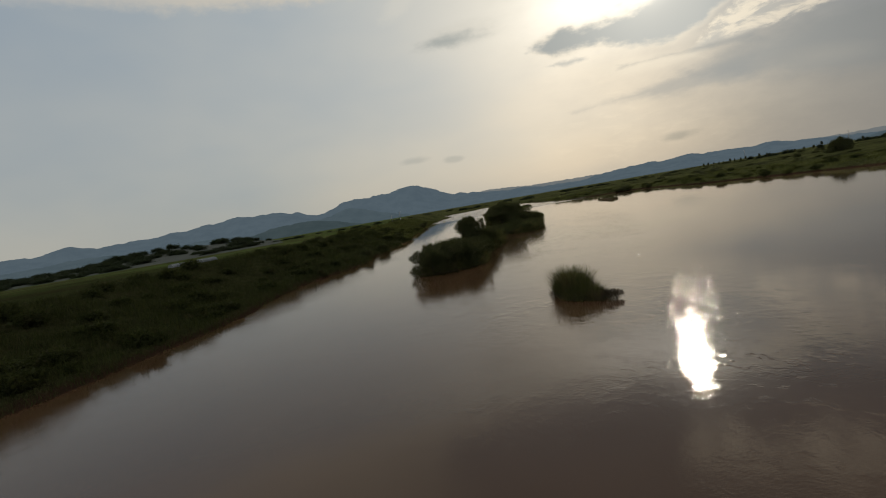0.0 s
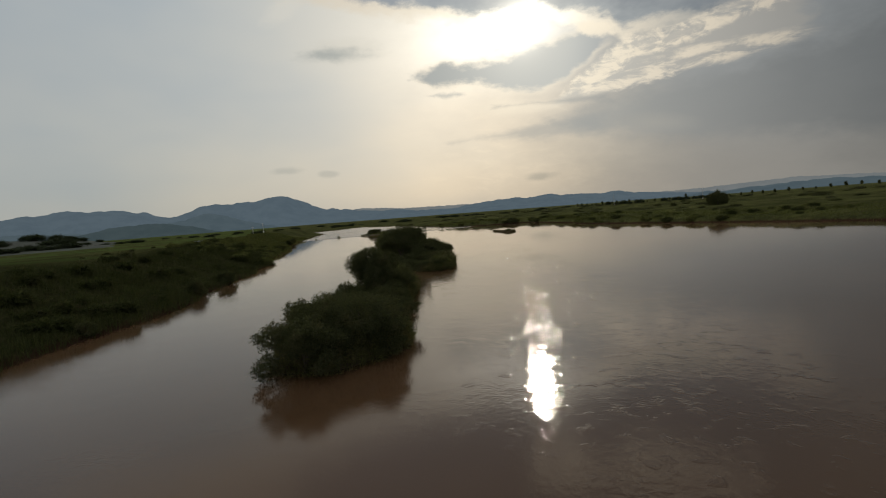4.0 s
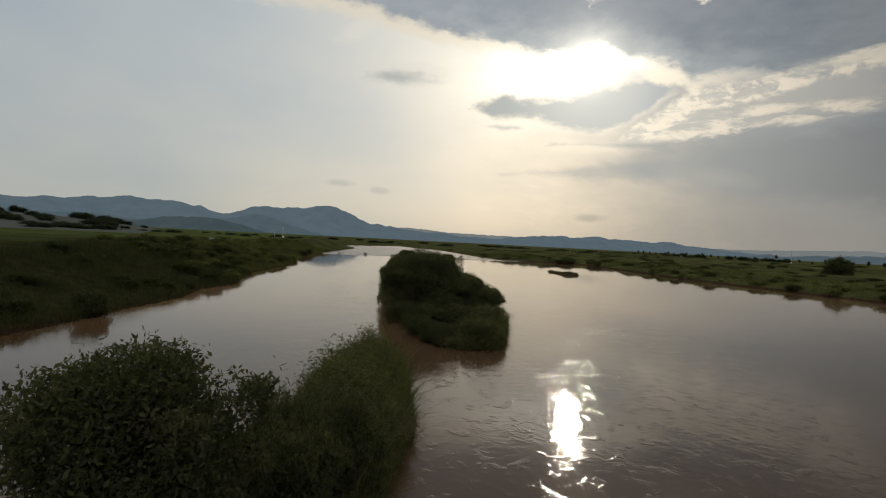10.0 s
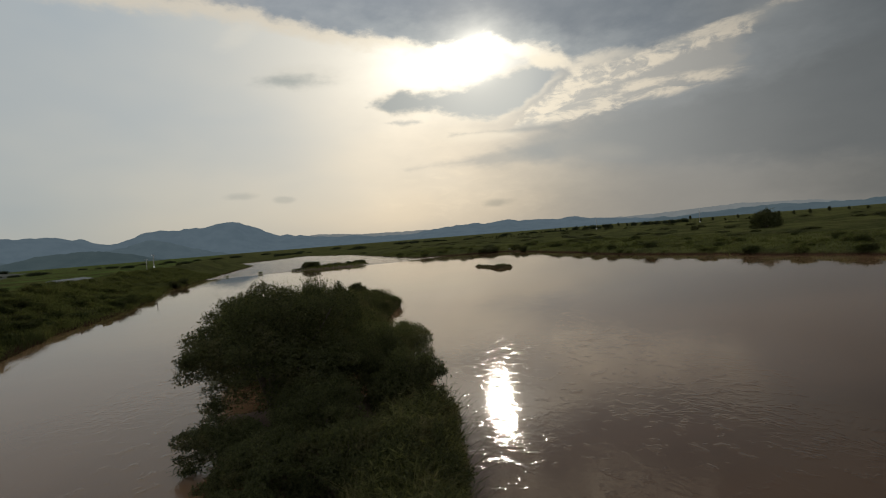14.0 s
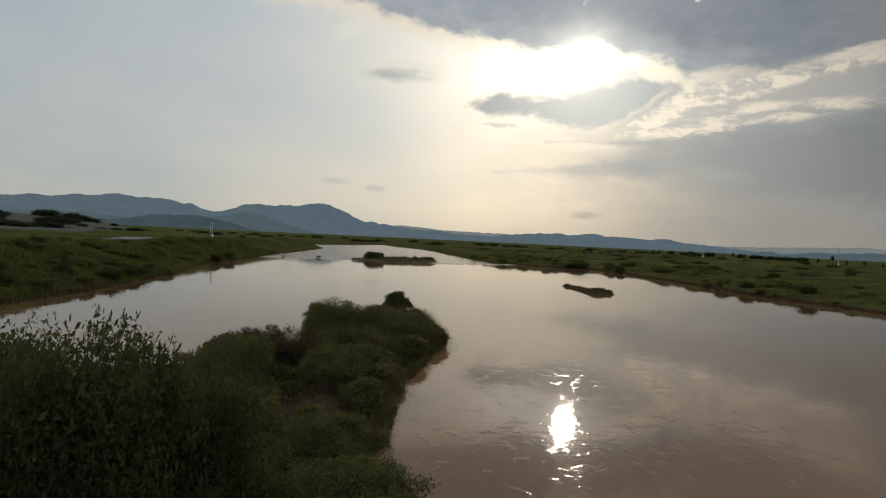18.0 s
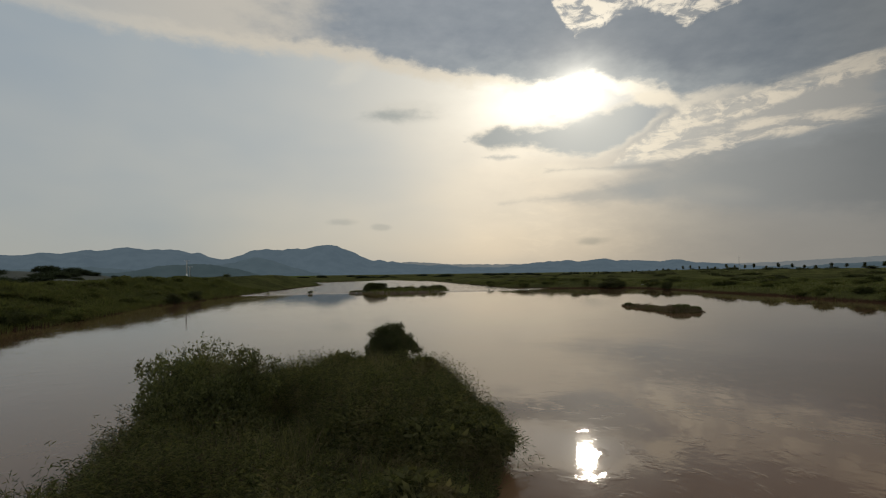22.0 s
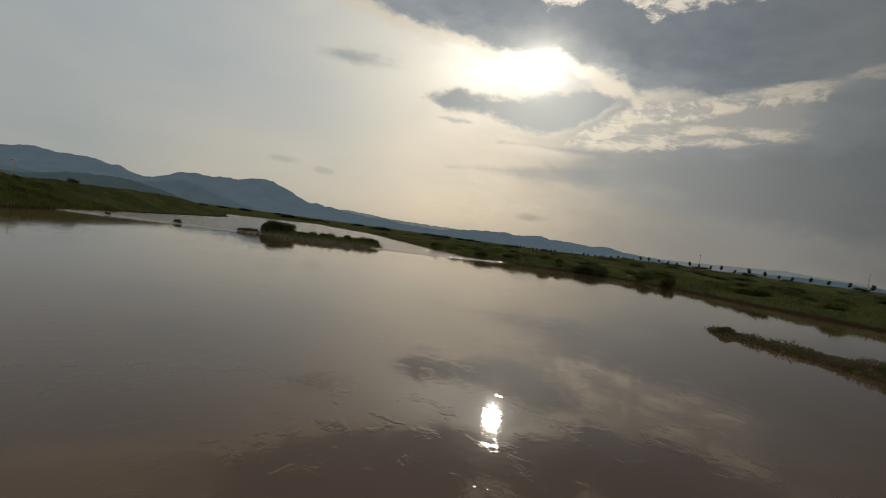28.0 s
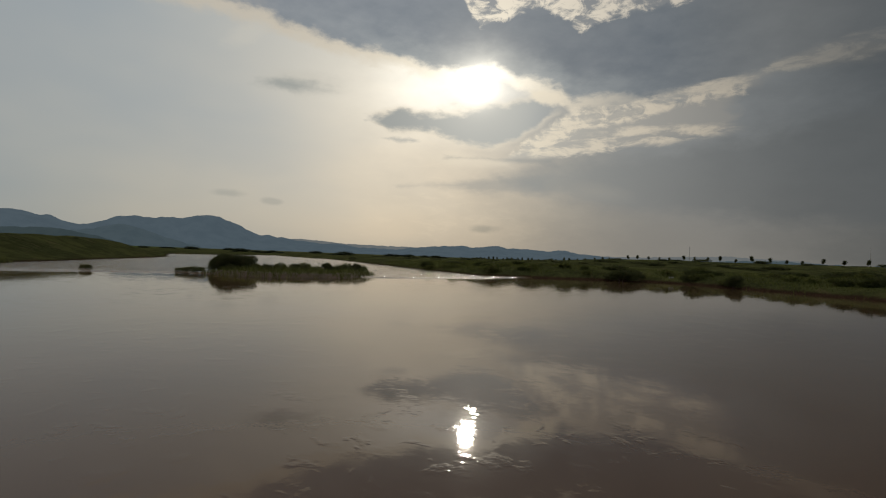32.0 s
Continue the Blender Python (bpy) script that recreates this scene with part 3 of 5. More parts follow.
river = tagged(new("water", mesh_from("water", [(-900, -1500, 0), (900, -1500, 0), (900, 900, 0), (-900, 900, 0)], [(0, 1, 2, 3)], WATER)), "silty brown river water mirroring the cloudy sky", "water", kind="structure")


def upstream_height(x, y):
    lip = 227.5 + 2.2 * np.sin(x / 14.0) + 0.35 * (x > 55) * (x - 55) + 0.8 * value_noise(x / 3, x * 0, 77)
    return np.clip((y - lip) / 1.6, 0, 1) * 0.2 - 0.06 + 0.012 * fbm(x / 1.2, y / 1.2, 61, 2)


tagged(new("water_upstream", sheet("water_upstream", np.arange(-10, 112, 0.8), spread(222, 262, 0.6, 221, 470, 1.1), upstream_height, RAPID)), "choppy glittering shallows spilling over a low sill", "water", kind="structure")


# ---- mountains ----
def ridge_mesh(name, near, far, crest, rough, mat, seed):
    """A range between two distances; crest gives its height in degrees over the azimuth, which noise breaks up."""
    at, up = np.array(crest).T
    azs = np.linspace(at[0], at[-1], int((at[-1] - at[0]) * 10))
    rs = np.linspace(near, far, 26)
    deg, gr = np.meshgrid(azs, rs)
    soft = sum(np.interp(deg + s, at, up) for s in (-0.3, -0.15, 0, 0.15, 0.3)) / 5
    mid = (near + far) / 2
    spur = 0.16 * fbm(deg / 3.0, gr * 0, seed + 3, 2)
    across = np.exp(-np.abs((gr - mid) / (far - near) * 2 + spur) ** 1.6 * 2.4)
    across = np.clip((across - 0.13) / 0.87, 0, 1)
    ga = np.radians(deg)
    x, y = gr * np.sin(ga), gr * np.cos(ga)
    z = mid * np.radians(soft) * across * (1 + rough * fbm(x / 300, y / 300, seed, 5))
    z = z + mid * np.radians(0.10) * fbm(deg / 0.5, gr / 150, seed + 9, 4) * across - 4
    v = np.stack([x, y, z], -1).reshape(-1, 3)
    nx = len(azs)
    i = (np.arange(len(rs) - 1)[:, None] * nx + np.arange(nx - 1)[None, :]).ravel()
    return mesh_from(name, v.tolist(), np.stack([i, i + 1, i + nx + 1, i + nx], 1).tolist(), mat, True)


MAIN = (
    *((-75, 1.2), (-55, 1.6), (-45, 2.0), (-38.6, 2.12), (-36.3, 2.05), (-33.8, 2.55), (-31.5, 2.0), (-28.5, 2.2), (-27, 2.1), (-25.5, 2.4), (-23.6, 2.3), (-22, 2.7), (-20.8, 2.68), (-19.5, 3.0), (-17.5, 2.72)),
    *((-15.9, 2.78), (-14.5, 2.68), (-13.7, 2.34), (-12.9, 2.5), (-11.9, 2.05), (-10.5, 1.8), (-9.9, 2.0), (-9, 2.3), (-8.2, 2.74), (-6.5, 2.98), (-5.3, 2.78), (-4.1, 3.05), (-2.9, 2.98), (-1.7, 3.2), (-0.2, 3.4)),
    *((0.9, 3.08), (2.3, 2.65), (3.3, 2.15), (4.4, 1.7), (5, 1.76), (6, 1.55), (7, 1.5), (8.2, 1.25), (9.4, 1.2), (10.2, 1.0), (12.4, 1.1), (14.2, 0.82), (16.7, 0.76), (18.5, 0.72), (19.8, 0.9), (22.3, 1.2)),
    *((25.5, 1.4), (26.5, 1.2), (28, 1.3), (29.3, 1.5), (30.2, 1.25), (32.4, 1.25), (34.8, 1.1), (36, 1.25), (37.4, 0.95), (39.4, 0.8), (41.5, 0.62), (44, 0.4), (48, 0.2), (80, 0.1)),
)
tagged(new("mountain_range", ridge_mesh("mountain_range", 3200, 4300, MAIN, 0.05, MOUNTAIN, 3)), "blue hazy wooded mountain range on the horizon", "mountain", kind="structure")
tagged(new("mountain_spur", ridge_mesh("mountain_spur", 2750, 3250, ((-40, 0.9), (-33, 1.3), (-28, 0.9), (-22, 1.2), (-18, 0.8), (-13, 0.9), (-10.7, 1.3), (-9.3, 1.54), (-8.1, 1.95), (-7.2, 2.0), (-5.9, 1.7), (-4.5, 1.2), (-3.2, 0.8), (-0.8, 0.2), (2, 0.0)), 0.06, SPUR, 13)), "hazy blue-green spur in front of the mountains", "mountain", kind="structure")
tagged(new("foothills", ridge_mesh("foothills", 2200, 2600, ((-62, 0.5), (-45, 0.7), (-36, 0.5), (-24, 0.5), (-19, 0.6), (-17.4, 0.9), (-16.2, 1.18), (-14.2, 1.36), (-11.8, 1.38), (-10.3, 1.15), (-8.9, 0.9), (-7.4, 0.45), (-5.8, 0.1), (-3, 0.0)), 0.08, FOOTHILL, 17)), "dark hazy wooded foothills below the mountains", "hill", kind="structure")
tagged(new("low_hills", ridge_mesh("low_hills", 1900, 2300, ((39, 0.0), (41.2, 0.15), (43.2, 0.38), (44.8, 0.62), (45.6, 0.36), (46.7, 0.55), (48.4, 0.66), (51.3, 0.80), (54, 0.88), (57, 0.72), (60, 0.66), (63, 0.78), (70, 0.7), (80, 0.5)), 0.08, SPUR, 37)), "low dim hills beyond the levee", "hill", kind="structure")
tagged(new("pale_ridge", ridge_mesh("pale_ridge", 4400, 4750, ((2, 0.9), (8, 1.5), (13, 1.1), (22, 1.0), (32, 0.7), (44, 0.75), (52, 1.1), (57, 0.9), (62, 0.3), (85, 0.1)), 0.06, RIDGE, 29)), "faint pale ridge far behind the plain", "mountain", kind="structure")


# ---- plants ----
def leaf_quads(at, along, length, width):
    """Pointed leaves: a quad from stalk to tip, widest before the middle."""
    side = unit(np.cross(along, rng.normal(size=along.shape)))
    l, w = length[:, None], width[:, None]
    return np.stack([at, at + along * l * 0.42 + side * w, at + along * l, at + along * l * 0.42 - side * w], 1)


def crown_mesh(name, lobes, shoots, leaf, mat, droop=0.25, fill=0.35, per=13, lean=0.13):
    """Leafy crown from lobes (x, y, z, rx, ry, rz): leaves along many shoots, more of them inside."""
    lobes = np.array(lobes, float)
    area = lobes[:, 3] * lobes[:, 4] + lobes[:, 5] * lobes[:, 3]
    pick = rng.choice(len(lobes), shoots, p=area / area.sum())
    d = unit(rng.normal(size=(shoots, 3)))
    d[:, 2] = np.where(d[:, 2] < -0.6, -d[:, 2] * 0.4, d[:, 2])
    d = unit(d)
    lump = 1 + 0.45 * fbm(d[:, 0] * 3 + pick * 7, d[:, 1] * 3 + d[:, 2] * 2, 5, 2)
    root = lobes[pick, :3] + d * lobes[pick, 3:] * (0.70 * lump * rng.uniform(0.62, 1.08, shoots))[:, None]
    way = unit(d * (1.0, 1.0, 0.7) + rng.normal(size=(shoots, 3)) * 0.38 + (0, 0, 0.35))
    span = (0.34 + 0.8 * rng.uniform(0, 1, shoots) ** 3) * leaf * np.minimum(6.0, 1.5 + 6.0 * lobes[pick, 3])
    s = np.tile(np.linspace(0.05, 1, per), shoots)
    i = np.repeat(np.arange(shoots), per)
    bend = np.zeros((len(i), 3))
    bend[:, 2] = -droop * s**2 * span[i]
    at = root[i] + way[i] * (s * span[i])[:, None] + bend
    along = unit(way[i] * 0.7 + rng.normal(size=(len(i), 3)) * 0.75 + (0, 0, -droop * 0.8))
    size = leaf * rng.uniform(0.6, 1.25, len(i)) * (1.15 - 0.45 * s)
    quads = [leaf_quads(at, along, size, size * lean)]
    nf = int(shoots * per * fill)
    pick = rng.choice(len(lobes), nf, p=area / area.sum())
    d = unit(rng.normal(size=(nf, 3))) * (rng.uniform(0.15, 0.85, nf) ** 0.6)[:, None]
    d[:, 2] = np.maximum(d[:, 2], -0.45)
    at = lobes[pick, :3] + d * lobes[pick, 3:]
    size = leaf * rng.uniform(0.8, 1.6, nf)
    quads.append(leaf_quads(at, unit(rng.normal(size=(nf, 3))), size, size * 0.24))
    return quads_mesh(name, np.concatenate(quads), mat)


def limb_mesh(name, points, radii, mat, sides=7):
    """A tapered, bent limb through some points."""
    pts = np.array(points, float)
    v, f = [], []
    for k, p in enumerate(pts):
        t = unit(pts[min(k + 1, len(pts) - 1)] - pts[max(k - 1, 0)])
        a = unit(np.cross(t, (0.3, 1, 0.1)))
        b = np.cross(t, a)
        for q in range(sides):
            g = 2 * math.pi * q / sides
            v.append(tuple(p + radii[k] * (a * math.cos(g) + b * math.sin(g))))
    for k in range(len(pts) - 1):
        for q in range(sides):
            r = (q + 1) % sides
            f.append((k * sides + q, k * sides + r, (k + 1) * sides + r, (k + 1) * sides + q))
    f.append(tuple(range((len(pts) - 1) * sides, len(pts) * sides)))
    return mesh_from(name, v, f, mat, True)


def willow(name, lobes, shoots, leaf, label, category="willow", stems=4, mat=None, droop=0.25, fill=0.5, thick=0.07, per=12, lean=0.14):
    """A many-stemmed willow: stems from one foot up into the lobes, and a leafy crown."""
    root = new(name)
    top = max(l[2] for l in lobes)
    for k in range(stems):
        l = lobes[k % len(lobes)]
        end = np.array(l[:3]) + rng.normal(size=3) * 0.15 + (0, 0, 0.2 * l[5])
        foot = np.array([rng.normal() * 0.14, rng.normal() * 0.14, -0.25])
        mid1 = foot * 0.6 + end * 0.4 + (*rng.normal(size=2) * 0.12, 0.12 * top)
        mid2 = foot * 0.25 + end * 0.75 + (*rng.normal(size=2) * 0.1, 0.08 * top)
        part_of("stem", limb_mesh("stem", [foot, mid1, mid2, end], [thick, thick * 0.75, thick * 0.5, thick * 0.2], BARK), root)
    part_of("crown", crown_mesh("crown", lobes, shoots, leaf, mat or WILLOW, droop, fill, per, lean), root)
    return tagged(root, label, category)


def blades(name, feet, height, lean, width, mat, segments=3):
    """Grass or reed blades: narrow ribbons that bend over towards their tips."""
    n = len(feet)
    g = rng.uniform(0, 2 * math.pi, n)
    side = np.stack([np.cos(g), np.sin(g), np.zeros(n)], 1)
    g2 = g + math.pi / 2 + rng.normal(size=n) * 0.5
    over = np.stack([np.cos(g2), np.sin(g2), np.zeros(n)], 1) * lean[:, None]
    rows = []
    for k in range(segments + 1):
        s = k / segments
        mid = feet + over * (s**1.8 * height)[:, None]
        mid[:, 2] += height * s * (1 - 0.22 * s * np.minimum(lean, 1.0))
        w = width * (1 - s**1.6) * 0.5 + 0.002
        rows.append(np.stack([mid - side * w[:, None], mid + side * w[:, None]], 1))
    return strips_mesh(name, np.stack(rows, 1), mat)


def in_outline(x, y, outline):
    """Whether points lie inside a closed outline."""
    inside = np.zeros(len(x), bool)
    for (ax, ay), (bx, by) in zip(outline, outline[1:] + outline[:1]):
        hit = ((ay > y) != (by > y)) & (x < (bx - ax) * (y - ay) / (by - ay + 1e-12) + ax)
        inside ^= hit
    return inside


def edge_distance(x, y, outline):
    best = np.full(np.shape(x), 1e9)
    for (ax, ay), (bx, by) in zip(outline, outline[1:] + outline[:1]):
        dx, dy = bx - ax, by - ay
        t = np.clip(((x - ax) * dx + (y - ay) * dy) / (dx * dx + dy * dy), 0, 1)
        best = np.minimum(best, np.hypot(x - ax - t * dx, y - ay - t * dy))
    return best


def scatter(outline, count):
    xs, ys = zip(*outline)
    x = rng.uniform(min(xs), max(xs), count * 3)
    y = rng.uniform(min(ys), max(ys), count * 3)
    ok = in_outline(x, y, outline)
    return x[ok][:count], y[ok][:count]


def mound(name, outline, height, label, seed, inset=0.5):
    """A silt island: a low mound inside an outline, its rim under water."""
    xs, ys = zip(*outline)
    gx = np.arange(min(xs) - 1.5, max(xs) + 1.6, 0.5)
    gy = np.arange(min(ys) - 1.5, max(ys) + 1.6, 0.5)

    def h(x, y):
        d = edge_distance(x, y, outline)
        ins = in_outline(x.ravel(), y.ravel(), outline).reshape(x.shape)
        d = np.where(ins, d, -d) - inset
        return np.clip(d / 1.8, -0.6, 1) * height - 0.02 + 0.10 * fbm(x / 1.7, y / 1.7, seed, 3)

    return tagged(new(name, sheet(name, gx, gy, h, MUD)), label, "island", kind="structure"), h


def reed_bed(outline, count, low, high, label, ground_z, mat=None, width=0.018, rim=0.6, category="reeds", hole=None, rugged=1.1, bow=1.1):
    x, y = scatter(outline, count)
    if hole:
        keep = ~in_outline(x, y, hole)
        x, y = x[keep], y[keep]
    z = np.maximum(ground_z(x[None, :], y[None, :])[0], -0.15)
    d = edge_distance(x, y, outline)
    lump = 0.5 + rugged * fbm(x / 2.6, y / 2.6, 51, 2) + 0.8 * rugged * value_noise(x / 0.9, y / 0.9, 57)
    h = (low + (high - low) * np.clip(lump, 0, 1)) * rng.uniform(0.6, 1.1, len(x)) * np.clip(0.55 + d / rim * 0.45, 0.55, 1)
    ob = new("reeds", blades("reeds", np.stack([x, y, z - 0.05], 1), h, rng.uniform(0.1, bow, len(x)), rng.uniform(0.7, 1.4, len(x)) * width, mat or REED))
    return tagged(ob, label, category, kind="stuff")


def weed_bed(outline, stems, low, high, label, ground_z, mat=None, leaf=0.27, rim=1.0, per=15, category="weeds", hole=None, rise=0.35, swell=1.2):
    """A dense stand of leafy weeds: upright stems set with pointed leaves."""
    x, y = scatter(outline, stems)
    if hole:
        keep = ~in_outline(x, y, hole)
        x, y = x[keep], y[keep]
    z = np.maximum(ground_z(x[None, :], y[None, :])[0], -0.1)
    d = edge_distance(x, y, outline)
    lump = np.clip(0.5 + swell * fbm(x / 2.2, y / 2.2, 91, 2) + 0.7 * value_noise(x / 0.8, y / 0.8, 97), 0, 1)
    h = (low + (high - low) * lump) * rng.uniform(0.65, 1.08, len(x)) * np.clip(0.5 + d / rim * 0.5, 0.5, 1)
    i = np.repeat(np.arange(len(x)), per)
    s = rng.uniform(0.12, 1.0, len(i)) ** 0.8
    tilt = rng.normal(size=(len(x), 2)) * 0.16
    at = np.stack([x[i] + tilt[i, 0] * s * h[i], y[i] + tilt[i, 1] * s * h[i], z[i] + s * h[i]], 1)
    g = rng.uniform(0, 2 * math.pi, len(i))
    along = unit(np.stack([np.cos(g), np.sin(g), rng.normal(rise, 0.5, len(i))], 1))
    size = leaf * rng.uniform(0.5, 1.3, len(i)) * (1.2 - 0.5 * s)
    return tagged(new("weeds", quads_mesh("weeds", leaf_quads(at, along, size, size * 0.085), mat or REED)), label, category, kind="stuff")


def lobed(width, depth, height, count, low=0.3):
    """Lobes that make up an uneven, full crown of that size, leafy down to the ground."""
    out = [(0, 0, height * 0.50, width * 0.34, depth * 0.34, height * 0.44)]
    for k in range(count):
        g = 2 * math.pi * (k + rng.uniform(-0.3, 0.3)) / count
        r = rng.uniform(0.65, 0.95)
        out.append((math.cos(g) * width * 0.36 * r, math.sin(g) * depth * 0.36 * r, height * rng.uniform(low, 0.68), width * rng.uniform(0.17, 0.24), depth * rng.uniform(0.17, 0.24), height * rng.uniform(0.20, 0.28)))
        if k % 2:
            out.append((math.cos(g) * width * 0.38, math.sin(g) * depth * 0.38, height * 0.2, width * 0.17, depth * 0.17, height * 0.22))
    return out + tufts(out, 5)


def tufts(lobes, each):
    """Small rounded clumps that stand out of the larger lobes."""
    out = []
    for x, y, z, rx, ry, rz in lobes:
        for k in range(each):
            d = unit(rng.normal(size=3) + (0, 0, 0.35))
            s = rng.uniform(0.26, 0.42)
            out.append((x + d[0] * rx * 0.86, y + d[1] * ry * 0.86, z + d[2] * rz * 0.78, rx * s, ry * s, (rx + rz) / 2 * s))
    return out


def set_at(ob, x, y, z=0.0, turn=0.0, size=1.0):
    ob.matrix_basis = pose(x, y, z, 0, 0, turn) @ Matrix.Diagonal((size, size, size, 1))
    return ob


def copied(ob, x, y, z=0.0, turn=0.0, sx=1.0, sz=None, label=""):
    c = copy_thing(ob, pose(x, y, z, 0, 0, turn))
    c.scale = (sx, sx, sz or sx)
    return tagged(c, label) if label else c


# reed clump alone in the stream
CLUMP = [(4.5, 23.4), (4.8, 22.0), (5.5, 20.8), (6.6, 19.9), (7.2, 19.9), (7.3, 20.8), (7.1, 22.6), (6.8, 24.2), (5.8, 24.9), (4.6, 24.6)]
CLUMP_HIGH = [(4.6, 23.6), (4.9, 22.5), (5.6, 21.8), (6.4, 21.9), (6.9, 23.0), (6.8, 24.0), (5.8, 24.6), (5.0, 24.4)]
CLUMP_MID = [(4.6, 22.2), (5.3, 21.0), (6.3, 20.5), (6.9, 20.9), (6.9, 22.2), (6.5, 23.2), (5.6, 22.6)]
_, clump_z = mound("reed_shoal", CLUMP, 0.10, "silt shoal awash in the brown river", 2)
reed_bed(CLUMP_HIGH, 2900, 1.3, 2.1, "tall upright dark reeds at the thick end of the clump", clump_z, width=0.016, rim=0.3, bow=0.75, rugged=1.0)
reed_bed(CLUMP_HIGH, 1300, 0.8, 1.9, "dry brown reeds among the dark ones", clump_z, DROWNED, width=0.014, rim=0.3, bow=0.7)
reed_bed(CLUMP_MID, 1300, 0.6, 1.25, "shorter dark reeds leaning down to the low end of the clump", clump_z, width=0.016, rim=0.4, bow=0.9)
weed_bed(CLUMP_MID, 260, 0.4, 1.1, "brown twiggy weeds caught in the shorter reeds", clump_z, DROWNED, rim=0.5, leaf=0.11)
reed_bed(CLUMP, 700, 0.2, 0.6, "dark green reeds round the foot of the clump", clump_z, RANK, width=0.02, rim=0.7)
weed_bed(CLUMP, 420, 0.2, 0.75, "brown twiggy weeds at the foot of the reed clump", clump_z, DROWNED, rim=0.5, leaf=0.11)
twiggy = willow("flooded_bush", [(0, 0, 0.4, 0.5, 0.5, 0.4), (0.45, 0.1, 0.35, 0.4, 0.4, 0.3), (-0.4, 0.15, 0.45, 0.35, 0.35, 0.4)], 420, 0.07, "low twiggy brown bush trailing in the current", "bush", 6, DROWNED, 0.4, 0.25, 0.02, 8)
set_at(twiggy, 6.9, 20.3, 0.0, 0, 0.75)

# first island
ISLE_1 = [(-3.8, 44.8), (-2.4, 42.9), (-0.6, 42.4), (1.6, 43.2), (3.7, 45.4), (4.4, 48.0), (4.9, 52.0), (5.9, 56.0), (7.5, 60.5), (9.1, 65.0), (9.7, 69.5), (9.6, 73.2), (8.8, 76.2), (7.6, 75.0), (6.2, 71.5), (5.2, 67.0), (4.0, 61.5), (1.6, 56.5), (-0.8, 51.5), (-2.8, 48.0)]
_, isle_1_z = mound("island_front", ISLE_1, 0.25, "narrow silt island overgrown with willows", 4)
reed_bed(ISLE_1, 10000, 0.9, 1.9, "dense dark reeds covering the narrow island", isle_1_z)
TAIL_1 = [(4.8, 58.5), (6.4, 58.0), (7.5, 60.5), (9.1, 65.0), (9.6, 69.5), (9.7, 73.2), (8.8, 76.2), (7.6, 75.0), (6.2, 71.5), (5.2, 67.0), (4.4, 61.5)]
weed_bed(ISLE_1, 2600, 0.9, 1.9, "dark leafy weeds between the island willows", isle_1_z)
reed_bed([(6.2, 57.6), (7.6, 60.5), (9.2, 65.0), (9.8, 69.5), (9.6, 73.2), (8.4, 73.0), (8.0, 66.0), (6.2, 60.0)], 3400, 1.2, 2.7, "tall reeds bending over the water along the narrow island", isle_1_z, width=0.022, rim=0.3)
weed_bed(TAIL_1, 3600, 1.3, 2.7, "tall dark weeds at the tail of the narrow island", isle_1_z, rim=1.4)
DARK_WILLOW = "dense dark green willow shrub on the narrow river island"
w_big = set_at(willow("willow_shrub", lobed(4.0, 4.0, 4.9, 8) + [(-1.0, 0.0, 3.45, 1.5, 1.4, 1.15), (-0.2, 0.2, 3.95, 1.3, 1.3, 0.9)], 5900, 0.088, "tall round dark willow on the narrow river island", stems=5), 3.9, 57.0, 0.05)
w_big.scale = (0.92, 0.95, 0.99)
w_mid = set_at(willow("willow_shrub", lobed(4.8, 4.6, 3.5, 8), 3500, 0.09, DARK_WILLOW, stems=4), 1.1, 45.4, 0.0)
w_low = set_at(willow("willow_shrub", lobed(3.6, 3.4, 2.4, 7), 2300, 0.085, DARK_WILLOW, stems=4), 3.4, 49.6, 0.05)
copied(w_mid, -1.7, 43.8, 0.0, 70, 0.95, 0.86)
copied(w_mid, -0.7, 46.9, 0.0, 20, 0.9, 0.97)
copied(w_mid, 0.4, 49.4, 0.05, 160, 0.9, 0.9)
copied(w_low, 3.5, 52.6, 0.05, 120, 0.9, 1.1)
copied(w_low, 1.0, 53.2, 0.05, 200, 0.9, 0.95)
copied(w_low, 1.6, 55.2, 0.05, 60, 0.85, 1.2)
copied(w_low, -0.2, 53.0, 0.0, 110, 0.8, 0.88)
copied(w_mid, 6.2, 60.8, 0.05, 40, 0.66, 0.95)
copied(w_low, 4.8, 55.8, 0.05, 300, 0.75, 1.1)
copied(w_low, 5.3, 58.8, 0.05, 140, 0.85, 1.35)
copied(w_low, 2.3, 46.8, 0.0, 340, 0.8, 0.95)

# second island
ISLE_2 = [(10.2, 91.0), (10.6, 86.0), (11.2, 82.0), (12.2, 79.0), (13.6, 77.0), (16.4, 77.6), (17.6, 80.5), (19.2, 84.2), (20.6, 87.7), (21.2, 91.0), (18.5, 94.0), (14.0, 95.0), (11.0, 94.0)]
_, isle_2_z = mound("island_middle", ISLE_2, 0.12, "small silt island with a great willow", 6, 1.7)
SKIRT_2 = [(13.0, 78.4), (14.2, 77.6), (16.6, 77.8), (17.8, 80.5), (19.2, 84.2), (20.5, 87.7), (19.6, 90.5), (16.8, 86.0), (15.0, 82.0)]
reed_bed(SKIRT_2, 5000, 1.0, 2.0, "green reeds round the foot of the willow island", isle_2_z)
weed_bed(SKIRT_2, 2600, 1.0, 2.2, "leafy green weeds spilling off the willow island", isle_2_z)
great = [(0.2, 0, 3.4, 2.6, 2.5, 2.3), (-0.8, 0.3, 3.7, 2.2, 2.1, 1.9)]
